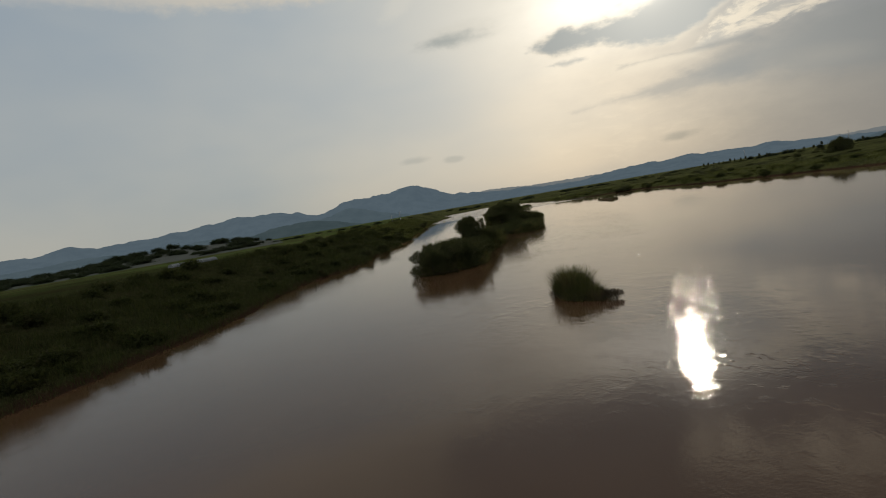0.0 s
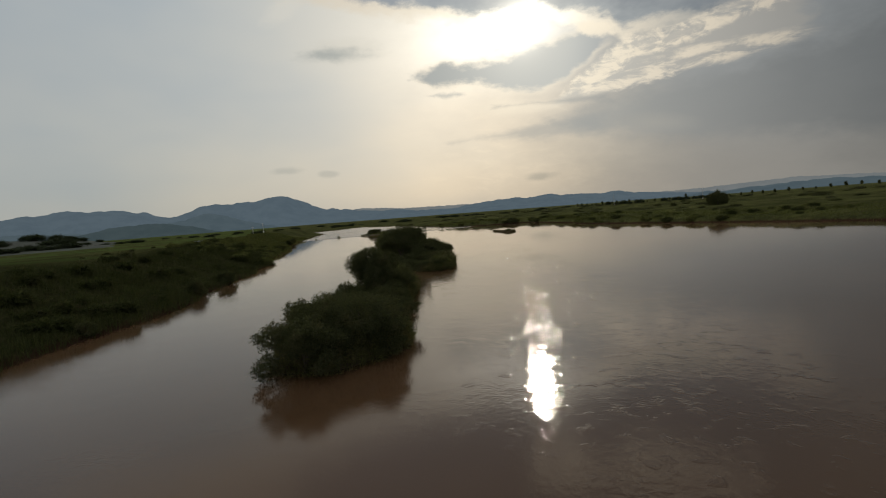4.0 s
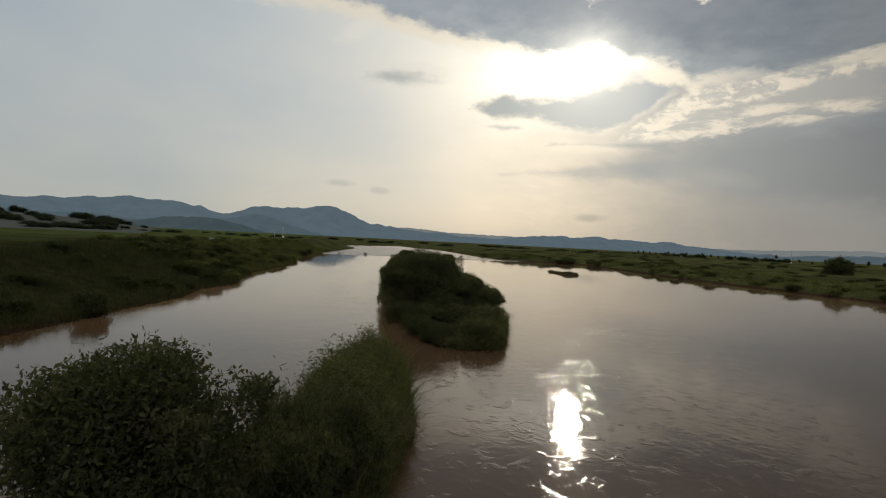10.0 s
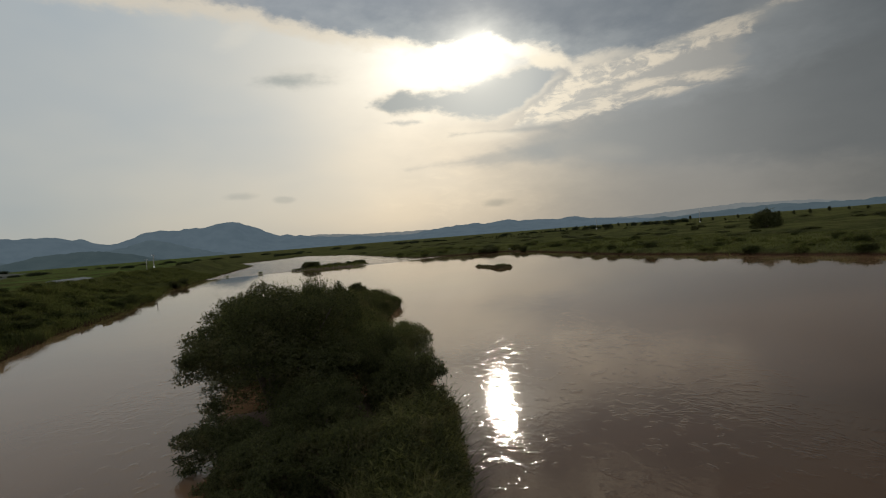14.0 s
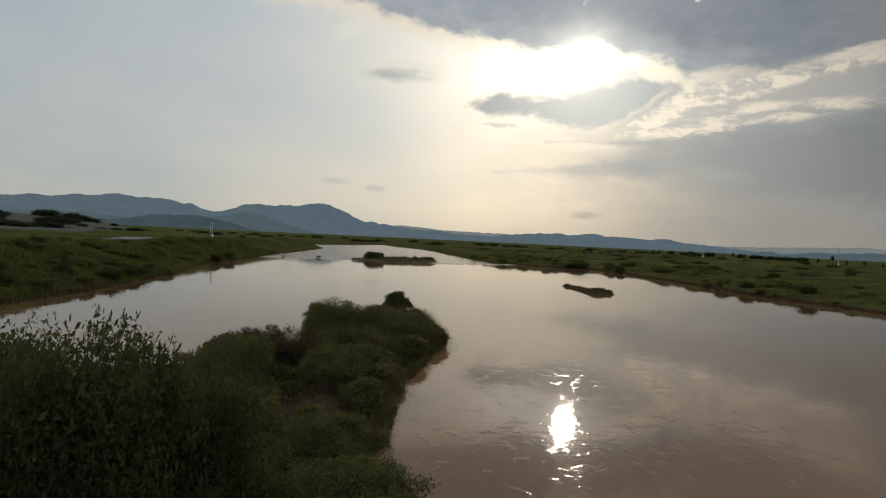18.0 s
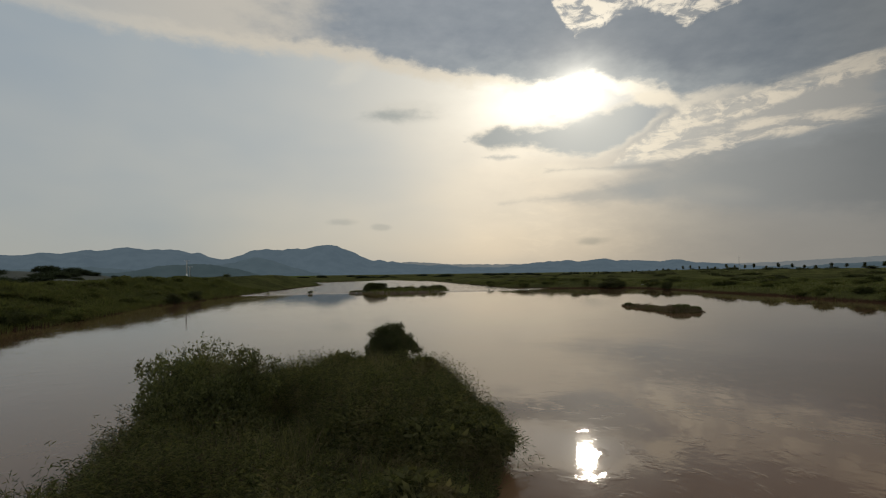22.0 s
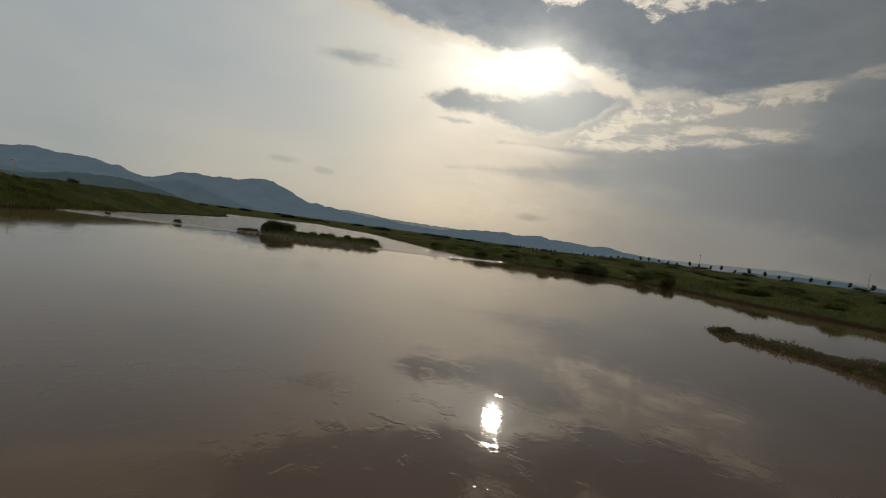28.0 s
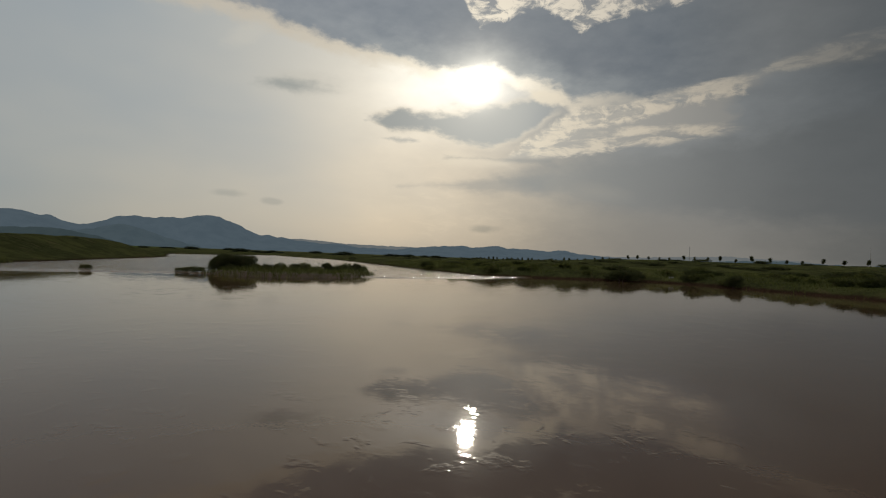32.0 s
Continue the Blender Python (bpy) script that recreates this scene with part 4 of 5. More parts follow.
for k in range(11):
    g = 2 * math.pi * k / 11
    out = rng.uniform(1.7, 2.4)
    great.append((math.cos(g) * out, math.sin(g) * out, rng.uniform(2.6, 4.5), rng.uniform(0.9, 1.4), rng.uniform(0.9, 1.4), rng.uniform(0.9, 1.4)))
great += [(0.1, 0.1, 4.65, 1.9, 1.8, 1.45), (-1.7, -0.9, 1.7, 1.0, 1.0, 1.0), (-2.35, -0.4, 3.0, 0.9, 0.9, 0.9), (-2.4, 0.8, 3.6, 1.0, 1.0, 0.9), (1.6, -1.6, 1.5, 1.3, 1.2, 1.2), (0.4, -2.0, 1.6, 1.1, 1.0, 1.0), (2.2, 0.4, 1.4, 1.2, 1.2, 1.2), (0.6, 0.2, 1.4, 1.5, 1.5, 1.3)]
w_great = set_at(willow("willow_shrub", great + tufts(great, 5), 7600, 0.095, "great round dark willow filling the small island", stems=8, thick=0.1), 14.0, 91.4, 0.0)
w_great.scale = (1.1, 1.1, 0.95)
copied(w_low, 12.6, 82.0, -0.1, 250, 0.8, 0.7)
copied(w_low, 13.2, 84.8, 0.0, 40, 1.0, 0.85)
copied(w_low, 15.4, 83.6, 0.0, 140, 0.95, 0.95)
copied(w_mid, 15.2, 87.4, 0.0, 280, 0.8, 0.8)
copied(w_low, 12.2, 87.6, -0.05, 310, 0.95, 0.8)
copied(w_mid, 18.0, 91.4, 0.05, 20, 0.8, 1.1)
copied(w_low, 18.8, 88.4, 0.05, 80, 0.95, 1.3)
copied(w_low, 15.6, 79.4, -0.05, 10, 0.85, 0.75)
copied(w_low, 13.4, 79.9, -0.05, 110, 0.8, 0.62)
copied(w_low, 17.0, 82.6, 0.0, 190, 0.9, 0.9)

# third, long island
ISLE_3 = [(11.0, 98.0), (14.0, 97.0), (18.0, 96.4), (20.4, 95.4), (22.9, 96.6), (23.3, 101.5), (22.9, 105.4), (23.7, 109.2), (24.8, 112.8), (26.7, 117.1), (28.9, 122.0), (29.4, 126.0), (29.2, 131.0), (28.9, 137.6), (28.4, 139.8), (26.4, 139.0), (25.2, 136.0), (23.6, 134.2), (21.4, 132.4), (19.8, 130.0), (19.0, 126.0), (18.6, 122.0), (16.4, 118.0), (14.0, 112.5), (11.5, 104.0)]
_, isle_3_z = mound("island_long", ISLE_3, 0.30, "long silt island under reeds and willow scrub", 8, 1.0)
FRONT_3 = [(20.8, 103.0), (22.9, 105.4), (23.7, 109.2), (24.8, 112.8), (26.7, 117.1), (28.9, 122.0), (29.3, 126.0), (29.0, 130.5), (27.6, 132.6), (25.0, 133.0), (22.6, 132.4), (20.4, 129.4), (19.4, 126.0), (19.3, 121.0), (20.6, 113.0)]
MUD_3 = [(17.6, 105.0), (20.4, 103.6), (21.6, 106.5), (21.4, 110.0), (21.0, 114.0), (19.8, 117.5), (18.4, 116.0), (18.6, 111.0)]
BACK_3 = [p for p in ISLE_3 if p[1] < 127.0]
reed_bed(BACK_3, 11000, 0.4, 1.05, "low reeds over the long island", isle_3_z, hole=MUD_3)
weed_bed(BACK_3, 8000, 0.3, 1.2, "brown-green weeds over the long island", isle_3_z, leaf=0.13, hole=MUD_3)
reed_bed(FRONT_3, 20000, 0.1, 1.25, "dense green reeds at the head of the long island", isle_3_z, width=0.012, rim=1.0, hole=MUD_3, rugged=1.9)
reed_bed(FRONT_3, 5000, 0.2, 1.15, "dry straw-coloured reeds among the green ones", isle_3_z, DRY, 0.008, rugged=1.9)
weed_bed(FRONT_3, 8000, 0.15, 1.7, "dark leafy weeds among the drooping reeds", isle_3_z, RANK, leaf=0.13, per=16, hole=MUD_3, rise=0.0, swell=2.0)
weed_bed(FRONT_3, 14000, 0.15, 1.75, "leafy drooping reeds crowding the head of the long island", isle_3_z, rim=0.7, leaf=0.13, per=17, hole=MUD_3, rise=0.0, swell=2.0)
weed_bed(FRONT_3, 3000, 0.2, 1.5, "brown withered stems among the drooping reeds", isle_3_z, DROWNED, leaf=0.12, per=14, hole=MUD_3, swell=2.0)
TAIL_3 = [(21.6, 131.6), (28.0, 130.5), (27.8, 133.0), (28.6, 137.0), (28.2, 139.2), (26.6, 138.6), (25.2, 135.6), (23.4, 133.8)]
weed_bed(TAIL_3, 5200, 0.2, 1.0, "low dark weeds matted over the tip of the long island", isle_3_z, RANK, leaf=0.08, rim=0.8, per=16, swell=1.8)
weed_bed(TAIL_3, 3000, 0.15, 0.85, "brown drift stems matted over the tip of the long island", isle_3_z, DROWNED, leaf=0.13, rim=0.8, per=12, rise=0.1, swell=1.8)
reed_bed(TAIL_3, 500, 0.2, 0.6, "sparse thin reeds on the tip of the long island", isle_3_z, width=0.01)
weed_bed(MUD_3, 700, 0.2, 0.8, "dead brown flood-bent stems on the long island", isle_3_z, DRY, 0.2, category="dead stems")
SCRUB = "dusty green willow scrub on the long river island"
s_mid = set_at(willow("willow_scrub", lobed(4.6, 4.4, 3.5, 9), 2900, 0.075, SCRUB, "willow", 7, SCRUB_LEAF, 0.3, 0.55, 0.045), 12.9, 98.6, 0.12)
s_low = set_at(willow("willow_scrub", lobed(3.5, 3.3, 2.4, 8), 1900, 0.072, SCRUB, "willow", 7, SCRUB_LEAF, 0.3, 0.55, 0.035), 21.3, 99.8, 0.12)
s_mid.scale = (0.85, 0.85, 1.4)
d_low = set_at(willow("willow_scrub", lobed(3.4, 3.2, 2.7, 8), 1300, 0.085, "grey-brown half-drowned willow scrub on the long river island", "willow", 7, DROWNED, 0.35, 0.4, 0.035), 17.7, 112.4, 0.12)
for x, y, turn, s, sz in ((16.2, 113.4, 80, 0.8, 0.82), (19.2, 113.0, 200, 0.7, 1.0), (15.4, 111.2, 310, 0.7, 0.7), (17.4, 110.4, 30, 0.8, 1.12), (16.6, 117.0, 150, 0.75, 0.68), (17.8, 118.4, 260, 0.6, 0.66), (17.2, 115.4, 10, 0.8, 0.8)):
    copied(d_low, x, y, 0.12, turn, s, sz)
for x, y, turn, s, sz, src in ((13.4, 102.0, 90, 0.9, 1.34, w_mid), (14.5, 99.6, 10, 1.0, 1.63, w_mid), (16.9, 98.4, 120, 0.9, 1.72, w_mid), (18.0, 99.4, 220, 0.7, 1.32, w_mid), (14.9, 103.2, 80, 0.8, 1.05, w_mid), (21.5, 97.0, 250, 1.0, 1.12, s_low), (15.2, 105.4, 140, 0.6, 0.52, w_mid), (17.2, 101.6, 330, 0.75, 1.05, w_mid), (18.6, 100.0, 60, 0.7, 0.85, s_mid), (16.0, 107.4, 15, 0.7, 0.6, s_mid), (17.5, 108.2, 140, 0.75, 0.96, s_mid), (14.8, 109.4, 75, 0.55, 0.45, s_mid), (20.6, 110.6, 195, 0.5, 0.62, s_mid), (17.8, 104.5, 160, 1.1, 1.25, s_low), (17.0, 117.0, 310, 0.6, 0.55, s_low), (21.3, 123.8, 20, 1.0, 1.28, s_low), (20.6, 126.4, 140, 0.8, 0.95, s_low), (27.5, 137.25, 200, 0.66, 0.80, w_low), (20.5, 104.0, 35, 0.9, 0.75, s_low), (22.4, 115.0, 130, 0.9, 0.6, s_low), (28.05, 136.2, 210, 0.52, 0.56, w_low), (26.9, 136.7, 120, 0.45, 0.5, w_low)):
    copied(src, x, y, 0.12, turn, s, sz, SCRUB)

tuft = willow("reed_tussock", [(0, 0, 0.45, 0.75, 0.7, 0.6), (0.5, 0.25, 0.35, 0.5, 0.5, 0.45), (-0.45, -0.2, 0.4, 0.5, 0.5, 0.5)], 900, 0.17, "drooping green reed tussock on the long island", "reed tussock", 2, REED, 0.8, 0.3, 0.015, 9, 0.05)
set_at(tuft, 23.0, 111.0, 0.3)
tagged(tuft, group="reed tussocks")
for k in range(34):
    y = rng.uniform(104, 129)
    x = np.interp(y, (104, 109, 113, 117, 122, 129), (22.6, 23.4, 24.4, 26.2, 28.4, 27.6)) - min(abs(rng.normal()) * 2.6, 5.0)
    s = rng.uniform(0.6, 1.1)
    copied(tuft, float(x), y, rng.uniform(0.2, 0.5), rng.uniform(0, 360), s, s * rng.uniform(0.8, 1.3))

# far island with a willow cluster
ISLE_4 = [(30.5, 229.5), (34.0, 224.5), (40.0, 221.8), (47.0, 224.0), (52.5, 231.0), (53.5, 240.0), (50.0, 246.0), (42.0, 243.0), (34.0, 240.0), (31.0, 235.0)]
_, isle_4_z = mound("island_far", ISLE_4, 0.45, "flat grassy island at the shallows", 12)
reed_bed(ISLE_4, 6000, 0.4, 0.9, "bright green grass on the flat island", isle_4_z, GRASS, 0.05)
for x, y, s, sz, src in ((33.4, 233.5, 0.78, 0.80, w_mid), (35.6, 235.0, 0.7, 0.74, w_mid), (33.0, 236.5, 0.7, 0.74, w_mid), (36.8, 234.5, 0.55, 0.62, s_low), (38.4, 234.0, 0.5, 0.55, w_low), (40.2, 236.0, 0.55, 0.66, s_low), (41.8, 235.0, 0.45, 0.6, w_low), (43.4, 236.2, 0.5, 0.72, s_low), (45.0, 235.2, 0.42, 0.5, s_low), (46.6, 236.4, 0.5, 0.7, w_low), (48.0, 236.0, 0.45, 0.62, s_low), (49.4, 237.0, 0.5, 0.75, s_low), (50.8, 237.4, 0.5, 0.7, w_low), (52.0, 238.0, 0.5, 0.62, s_low), (30.0, 231.5, 0.7, 0.34, s_low), (28.6, 232.0, 0.5, 0.26, s_low), (18.8, 233.5, 0.4, 0.3, s_low), (9.5, 232.0, 0.25, 0.2, s_low)):
    copied(src, x, y, 0.1, x * 37 % 360, s, sz, "small dark willow bush standing in the shallows")

# islet off the right bank
ISLE_5 = [(61.0, 169.0), (60.1, 167.6), (59.7, 164.5), (59.4, 160.5), (58.7, 157.0), (60.0, 155.0), (62.6, 155.8), (63.2, 158.0), (61.8, 161.5), (61.4, 165.6), (61.8, 168.2)]
_, isle_5_z = mound("islet", ISLE_5, 0.3, "narrow grassy islet in the calm water", 14, 0.35)
reed_bed(ISLE_5, 5000, 0.2, 0.55, "low grass and weeds on the narrow islet", isle_5_z, GRASS, 0.03)
weed_bed(ISLE_5, 900, 0.2, 0.6, "brown flood-bent weeds on the narrow islet", isle_5_z, DRY, 0.2)
copied(s_low, 60.9, 157.4, 0.1, 15, 0.62, 0.38, "low brown-green bush at the end of the narrow islet")
copied(s_low, 60.6, 166.9, 0.05, 40, 0.3, 0.24, "green weed tuft at the tip of the narrow islet")
copied(s_low, 62.2, 156.8, 0.1, 95, 0.35, 0.27, "low brown-green bush at the end of the narrow islet")


# ---- banks ----
def height_at(x, y):
    return float(ground_height(np.array([[x]]), np.array([[y]]))[0, 0])


def bank_grass(name, ys, count, deep, side, low, high, width, label, mat):
    y = rng.uniform(*ys, count)
    e = rng.uniform(-0.2, 1, count) ** 1.0 * deep
    x = course(y, LEFT_BANK, 11) - e if side < 0 else course(y, RIGHT_BANK, 23) + e
    z = ground_height(x[None, :], y[None, :])[0]
    ok = z > -0.1
    x, y, z = x[ok], y[ok], z[ok]
    lump = np.clip(0.5 + 1.2 * fbm(x / 3.0, y / 3.0, 71, 3), 0, 1)
    h = (low + (high - low) * lump) * rng.uniform(0.6, 1.1, len(x))
    me = blades(name, np.stack([x, y, z - 0.05], 1), h, rng.uniform(0.15, 0.8, len(x)), rng.uniform(0.7, 1.4, len(x)) * width, mat, 2)
    return tagged(new(name, me), label, "grass", kind="stuff")


bank_grass("bank_grass", (-5, 130), 100000, 15, -1, 0.25, 1.0, 0.034, "dark rank weeds on the sloping bank", RANK)
bank_grass("bank_grass", (130, 250), 70000, 15, -1, 0.25, 0.9, 0.045, "rank green grass and weeds on the sloping bank", GRASS)
bank_grass("bank_grass", (80, 300), 50000, 30, 1, 0.2, 0.6, 0.09, "rough green grass along the flat bank", GRASS)

bush = set_at(willow("bush", lobed(2.6, 2.6, 1.8, 7, 0.25), 420, 0.15, "rounded dark green bush at the water's edge", "bush", 3, None, 0.2, 0.6, 0.04), 100.2, 214.0, 0.1)
copied(bush, 103.2, 223.5, 0.1, 80, 1.3)
copied(bush, 94.0, 229.5, 0.1, 30, 2.3, 1.0, "broad dark thicket at the water's edge")
copied(bush, 98.0, 232.0, 0.2, 200, 2.0, 1.1, "broad dark thicket at the water's edge")
for x, y, s in ((-8.4, 88.4, 0.95), (-10.6, 78.8, 1.0), (-0.8, 199.5, 1.0), (1.2, 207.5, 1.0), (-4.6, 105.0, 0.5), (-15.6, 60.5, 0.6)):
    x = min(x, float(course(np.array([y]), LEFT_BANK, 11)[0]) - 0.5)
    copied(bush, x, y, max(0.0, height_at(x, y) - 0.1), x * 53 % 360, s, None, "rounded bush overhanging the muddy water's edge")
bush_far = set_at(willow("bush", lobed(2.6, 2.6, 1.8, 6, 0.25), 110, 0.24, "scattered dark bush on the grassy flat", "bush", 2, None, 0.2, 0.7, 0.04, 8, 0.2), 150.0, 190.0, height_at(150.0, 190.0) - 0.1)
for k in range(140):
    y = rng.uniform(95, 420)
    e = 4 + 108 * rng.uniform(0, 1) ** 0.8
    x = float(course(np.array([y]), RIGHT_BANK, 23)[0]) + e
    s = rng.uniform(0.4, 1.0)
    wide = rng.uniform(1.2, 3.0)
    copied(bush_far, x, y, height_at(x, y) - 0.15, rng.uniform(0, 360), s * wide, s * rng.uniform(0.3, 0.75), "low dark thicket on the grassy flat" if wide > 1.8 else "scattered dark bush on the grassy flat")
for k in range(36):
    y = rng.uniform(20, 330)
    x = float(course(np.array([y]), LEFT_BANK, 11)[0]) - rng.uniform(5, 60)
    s = rng.uniform(0.3, 0.75)
    copied(bush_far, x, y, height_at(x, y) - 0.1, rng.uniform(0, 360), s * 1.2, s * 0.8, "low dark bush on the grassy levee")

clump = willow("weed_clump", [(0, 0, 0.3, 0.6, 0.6, 0.4), (0.4, 0.2, 0.25, 0.4, 0.4, 0.3)], 130, 0.2, "rank weed clump on the sloping levee", "weeds", 1, RANK, 0.5, 0.5, 0.015, 9, 0.1)
set_at(clump, -20.0, 40.0, height_at(-20.0, 40.0))
tagged(clump, group="weed clumps on the levee")
for k in range(200):
    y = 8 + 170 * rng.uniform(0, 1) ** 1.3
    x = float(course(np.array([y]), LEFT_BANK, 11)[0]) - rng.uniform(0.2, 1) ** 1.5 * 17
    s = rng.uniform(0.6, 1.5)
    copied(clump, x, y, height_at(x, y) - 0.05, rng.uniform(0, 360), s * 1.2, s * rng.uniform(0.7, 1.2))

green = willow("grass_tussock", [(0, 0, 0.25, 0.6, 0.6, 0.35), (0.4, 0.2, 0.2, 0.4, 0.4, 0.3)], 130, 0.22, "tall green grass tussock on the sloping levee", "grass", 1, GRASS, 0.6, 0.4, 0.015, 9, 0.06)
set_at(green, -10.0, 140.0, height_at(-10.0, 140.0))
tagged(green, group="grass tussocks on the levee")
for k in range(150):
    y = rng.uniform(115, 250)
    x = float(course(np.array([y]), LEFT_BANK, 11)[0]) - rng.uniform(0.5, 17)
    s = rng.uniform(0.7, 1.5)
    copied(green, x, y, height_at(x, y) - 0.05, rng.uniform(0, 360), s * 1.2, s * rng.uniform(0.7, 1.2))

for k in range(120):
    y = rng.uniform(95, 265)
    x = float(course(np.array([y]), RIGHT_BANK, 23)[0]) + 0.4 + 26 * rng.uniform(0, 1) ** 1.4
    s = rng.uniform(0.6, 1.5)
    copied(green if k % 3 else clump, x, y, height_at(x, y) - 0.05, rng.uniform(0, 360), s * 1.3, s * rng.uniform(0.7, 1.2), "rough grass tussock on the flat bank" if k % 3 else "rank weed clump on the flat bank")

# round tree alone on the flat
lone = willow("round_tree", lobed(7.6, 7.2, 5.3, 9, 0.3), 1100, 0.30, "broad round dark tree alone on the green flat", "tree", 4, None, 0.1, 0.6, 0.16)
set_at(lone, 143.0, 161.0, height_at(143.0, 161.0) - 0.1)

# planted row on the far levee
young = willow("young_tree", [(0, 0, 2.3, 0.62, 0.62, 0.95), (0.2, 0.1, 1.8, 0.5, 0.5, 0.5), (-0.2, -0.1, 2.7, 0.42, 0.42, 0.5)], 130, 0.16, "young planted tree in a row along the levee road", "tree", 1, None, 0.1, 0.7, 0.06)
set_at(young, 196.0, 104.0, height_at(196.0, 104.0))
tagged(young, group="trees along the levee")
for k in range(1, 66):
    y = 104 + k * 5.6 + rng.uniform(-0.6, 0.6)
    x = 196 + rng.uniform(-0.6, 0.6)
    s = rng.uniform(0.62, 0.9)
    copied(young, x, y, height_at(x, y), rng.uniform(0, 360), s, s * rng.uniform(0.9, 1.15))

# wooded hill behind the left fields
wood = willow("wood_tree", lobed(9.0, 9.0, 9.5, 8, 0.3), 150, 0.95, "dark broad-leaved tree of the wooded hill", "tree", 2, WOOD, 0.1, 0.9, 0.2, 8, 0.22)


HILL = ((-70, 5), (-39, 5), (-33, 8), (-29, 12), (-26, 14.5), (-22.5, 12), (-19.8, 9.5), (-17.8, 6.5), (-16.6, 2.5), (-15.4, 0))


def hill_height(a, r):
    """Height of the wooded hill at an azimuth in degrees and a distance."""
    side = np.where(r < 880, np.clip((r - 430) / 450, 0, 1) ** 1.5, np.clip((1000 - r) / 120, 0, 1))
    return 1.4 + np.interp(a, *zip(*HILL)) * side - 2.0 * (r > 960)


def wooded_hill():
    azs, rs = np.linspace(-70, -15.4, 110), np.linspace(425, 1000, 28)
    ga, gr = np.meshgrid(azs, rs)
    x, y = gr * np.sin(np.radians(ga)), gr * np.cos(np.radians(ga))
    v = np.stack([x, y, hill_height(ga, gr)], -1).reshape(-1, 3)
    i = (np.arange(len(rs) - 1)[:, None] * len(azs) + np.arange(len(azs) - 1)[None, :]).ravel()
    me = mesh_from("wooded_hill", v.tolist(), np.stack([i, i + 1, i + len(azs) + 1, i + len(azs)], 1).tolist(), FOREST, True)
    return tagged(new("wooded_hill", me), "low hill beyond the fields under dark woods", "hill", kind="structure")


wooded_hill()
set_at(wood, 880 * math.sin(radians(-26)), 880 * math.cos(radians(-26)), float(hill_height(-26, 880)) - 0.5)
tagged(wood, group="trees of the wooded hill")
for k in range(205):
    a, r = rng.uniform(-62, -16.2), 445 + 445 * rng.uniform(0, 1) ** 0.75
    s = rng.uniform(0.6, 1.0) * (1.0 if a < -18.5 else 0.65)
    copied(wood, r * math.sin(radians(a)), r * math.cos(radians(a)), float(hill_height(a, r)) - 0.6, rng.uniform(0, 360), s * 2.1, s * (0.55 if r < 600 else 0.75 if r < 800 else 1.0))
for k in range(55):
    x = rng.uniform(-260, 420)
    y = 520 + 0.25 * abs(x - 60) + rng.choice([0, 70, 160]) + rng.normal() * 6
    s = rng.uniform(0.2, 0.45)
    copied(wood, x, y, height_at(x, y) - 0.4, rng.uniform(0, 360), s * 3.2, s * 0.8, "distant dark thicket in a hedgerow on the plain")
for k in range(24):
    a = radians(rng.uniform(36, 47))
    r = rng.uniform(620, 700)
    x, y = 4 + r * math.sin(a), 44 + r * math.cos(a)
    s = rng.uniform(0.35, 0.6)
    copied(wood, x, y, height_at(x, y) - 0.4, rng.uniform(0, 360), s * 1.4, s, "distant dark grove beyond the levee")


def greenhouse(x, y, long, turn, label):
    """A low film tunnel on hoops."""
    root = new("greenhouse")
    v, f = [], []
    for k in range(2):
        for q in range(13):
            g = math.pi * q / 12
            v.append(((k - 0.5) * long, 2.4 * math.cos(g), 1.2 * math.sin(g)))
    for q in range(12):
        f.append((q, q + 1, 14 + q, 13 + q))
    f += [tuple(range(12, -1, -1)), tuple(range(13, 26))]
    part_of("film_cover", mesh_from("film_cover", v, f, FILM), root)
    for k in range(7):
        u = (k / 6 - 0.5) * long
        pts = [(u, 2.43 * math.cos(math.pi * q / 10), 1.23 * math.sin(math.pi * q / 10)) for q in range(11)]
        part_of("hoop", limb_mesh("hoop", pts, [0.03] * 11, STEEL, 5), root)
    root.matrix_basis = pose(x, y, height_at(x, y) - 0.05, 0, 0, turn)
    return tagged(root, label, "greenhouse")


greenhouse(-31.0, 240.0, 16, 75, "pale film tunnel greenhouse beyond the levee")
greenhouse(-39.0, 268.0, 16, 75, "pale film tunnel greenhouse beyond the levee")
# this tunnel stands in for a long low white wall
greenhouse(-82.0, 174.0, 15, 48, "low pale tunnel standing in for a long white wall beside the fields")


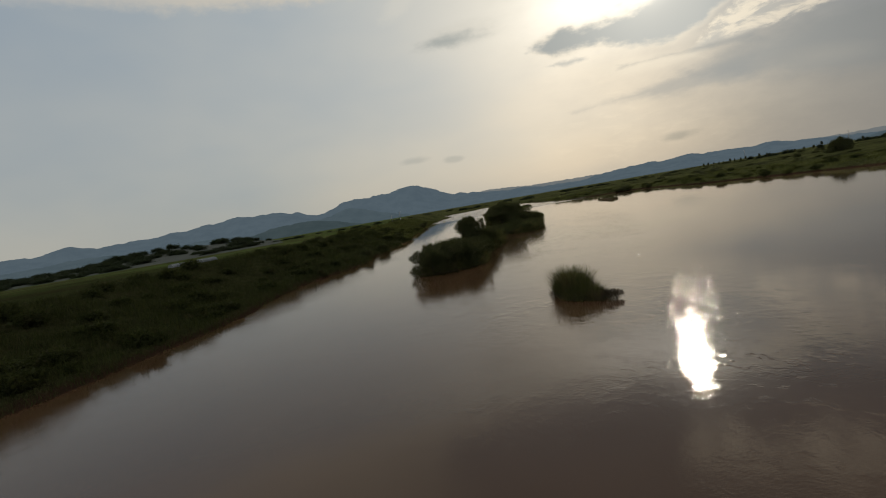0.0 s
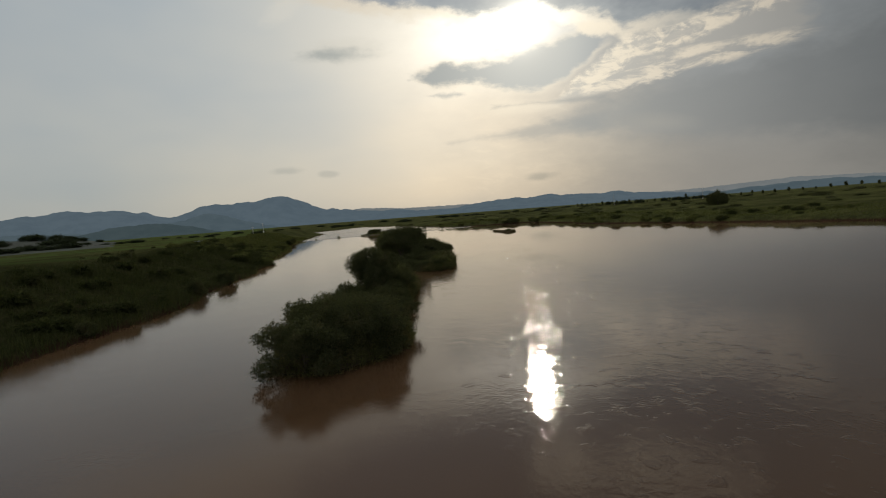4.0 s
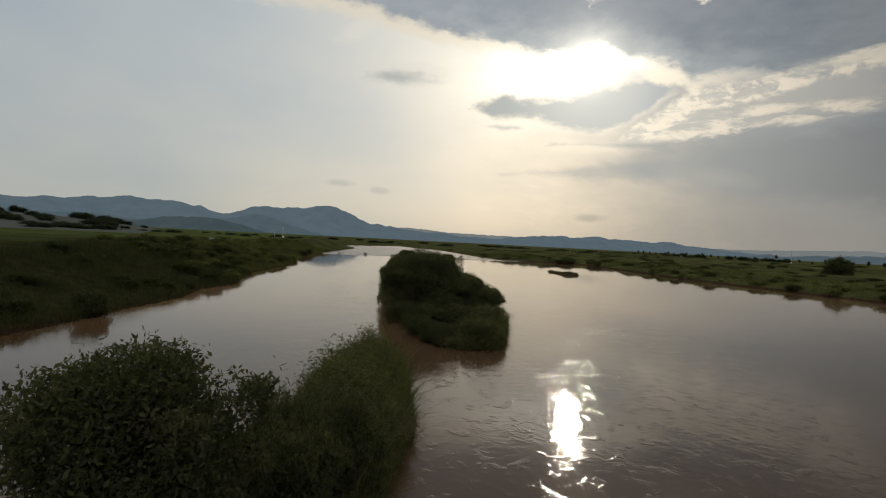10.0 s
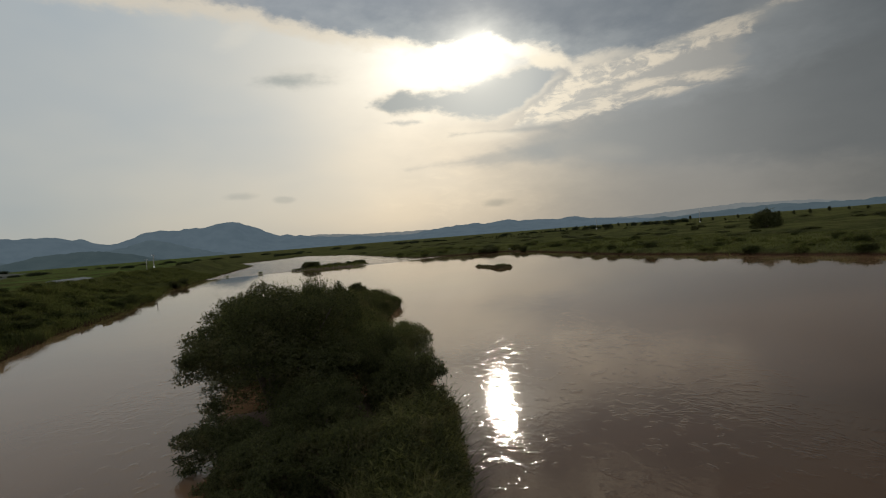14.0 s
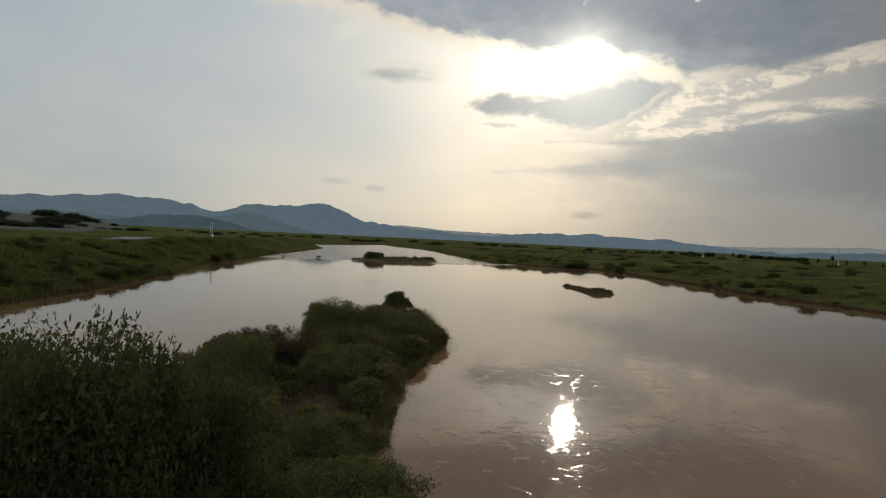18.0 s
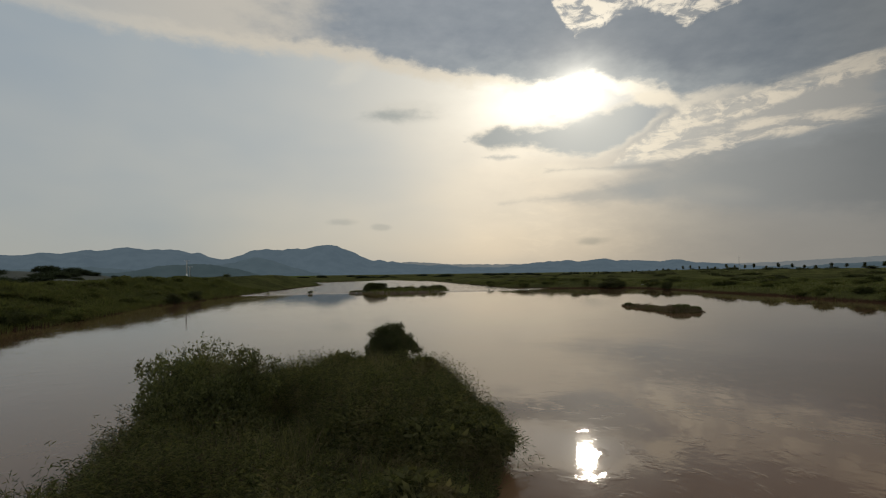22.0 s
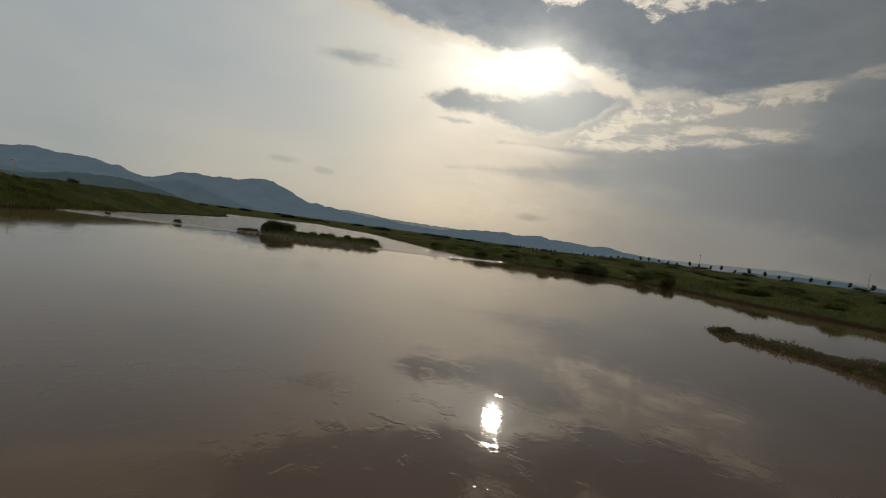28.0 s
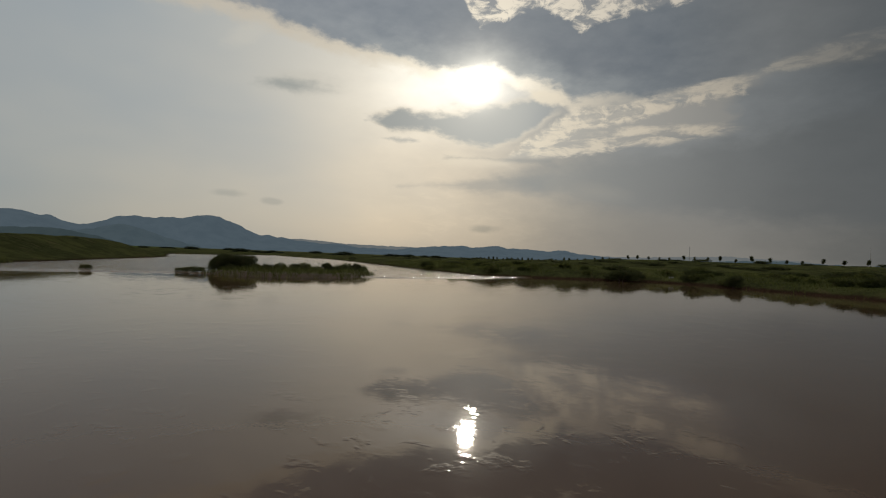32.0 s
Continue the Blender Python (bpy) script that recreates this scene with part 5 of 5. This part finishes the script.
def utility_pole(x, y, tall, label):
    root = new("utility_pole")
    part_of("post", limb_mesh("post", [(0, 0, -0.3), (0, 0, tall * 0.5), (0, 0, tall)], [0.13, 0.11, 0.09], CONCRETE, 10), root)
    part_of("sleeve", limb_mesh("sleeve", [(0, 0, 0.0), (0, 0, 0.9)], [0.2, 0.19], WHITE, 10), root, "white painted foot")
    bm = bmesh.new()
    bmesh.ops.create_cube(bm, size=1, matrix=Matrix.Translation((0, 0, tall - 0.35)) @ Matrix.Diagonal((1.1, 0.08, 0.08, 1)))
    me = bpy.data.meshes.new("crossarm")
    bm.to_mesh(me)
    bm.free()
    me.materials.append(STEEL)
    arm = part_of("crossarm", me, root)
    for u in (-0.45, 0.0, 0.45):
        part_of("insulator", limb_mesh("insulator", [(u, 0, tall - 0.31), (u, 0, tall - 0.24), (u, 0, tall - 0.14)], [0.03, 0.055, 0.03], WHITE, 8), arm)
    root.matrix_basis = pose(x, y, height_at(x, y), 0, 0, 20)
    return tagged(root, label, "utility pole")


utility_pole(-10.7, 242.8, 4.3, "thin grey utility pole with a white foot on the levee")
utility_pole(-16.1, 266.4, 4.6, "thin grey utility pole on the levee")
utility_pole(238.0, 264.0, 7.5, "thin grey utility pole far out on the plain")
utility_pole(215.0, 318.0, 7.0, "thin grey utility pole far out on the plain")


def outlet(x, y, label):
    """A pale drain headwall with a pipe at the water's edge."""
    root = new("drain_outlet")
    bm = bmesh.new()
    bmesh.ops.create_cube(bm, size=1, matrix=Matrix.Translation((0, 0, 0.25)) @ Matrix.Diagonal((1.5, 0.35, 0.7, 1)))
    bmesh.ops.bevel(bm, geom=bm.edges[:], offset=0.04, segments=2, affect="EDGES")
    me = bpy.data.meshes.new("headwall")
    bm.to_mesh(me)
    bm.free()
    me.materials.append(CONCRETE)
    part_of("headwall", me, root)
    part_of("pipe", limb_mesh("pipe", [(0, -0.6, 0.25), (0, 0, 0.25), (0, 0.3, 0.25)], [0.18, 0.18, 0.18], CONCRETE, 12), root)
    root.matrix_basis = pose(x, y, height_at(x, y) - 0.1, 0, 0, -50)
    return tagged(root, label, "drain outlet")


outlet(102.4, 227.0, "pale concrete drain outlet on the grassy bank").scale = (0.5, 0.5, 0.5)
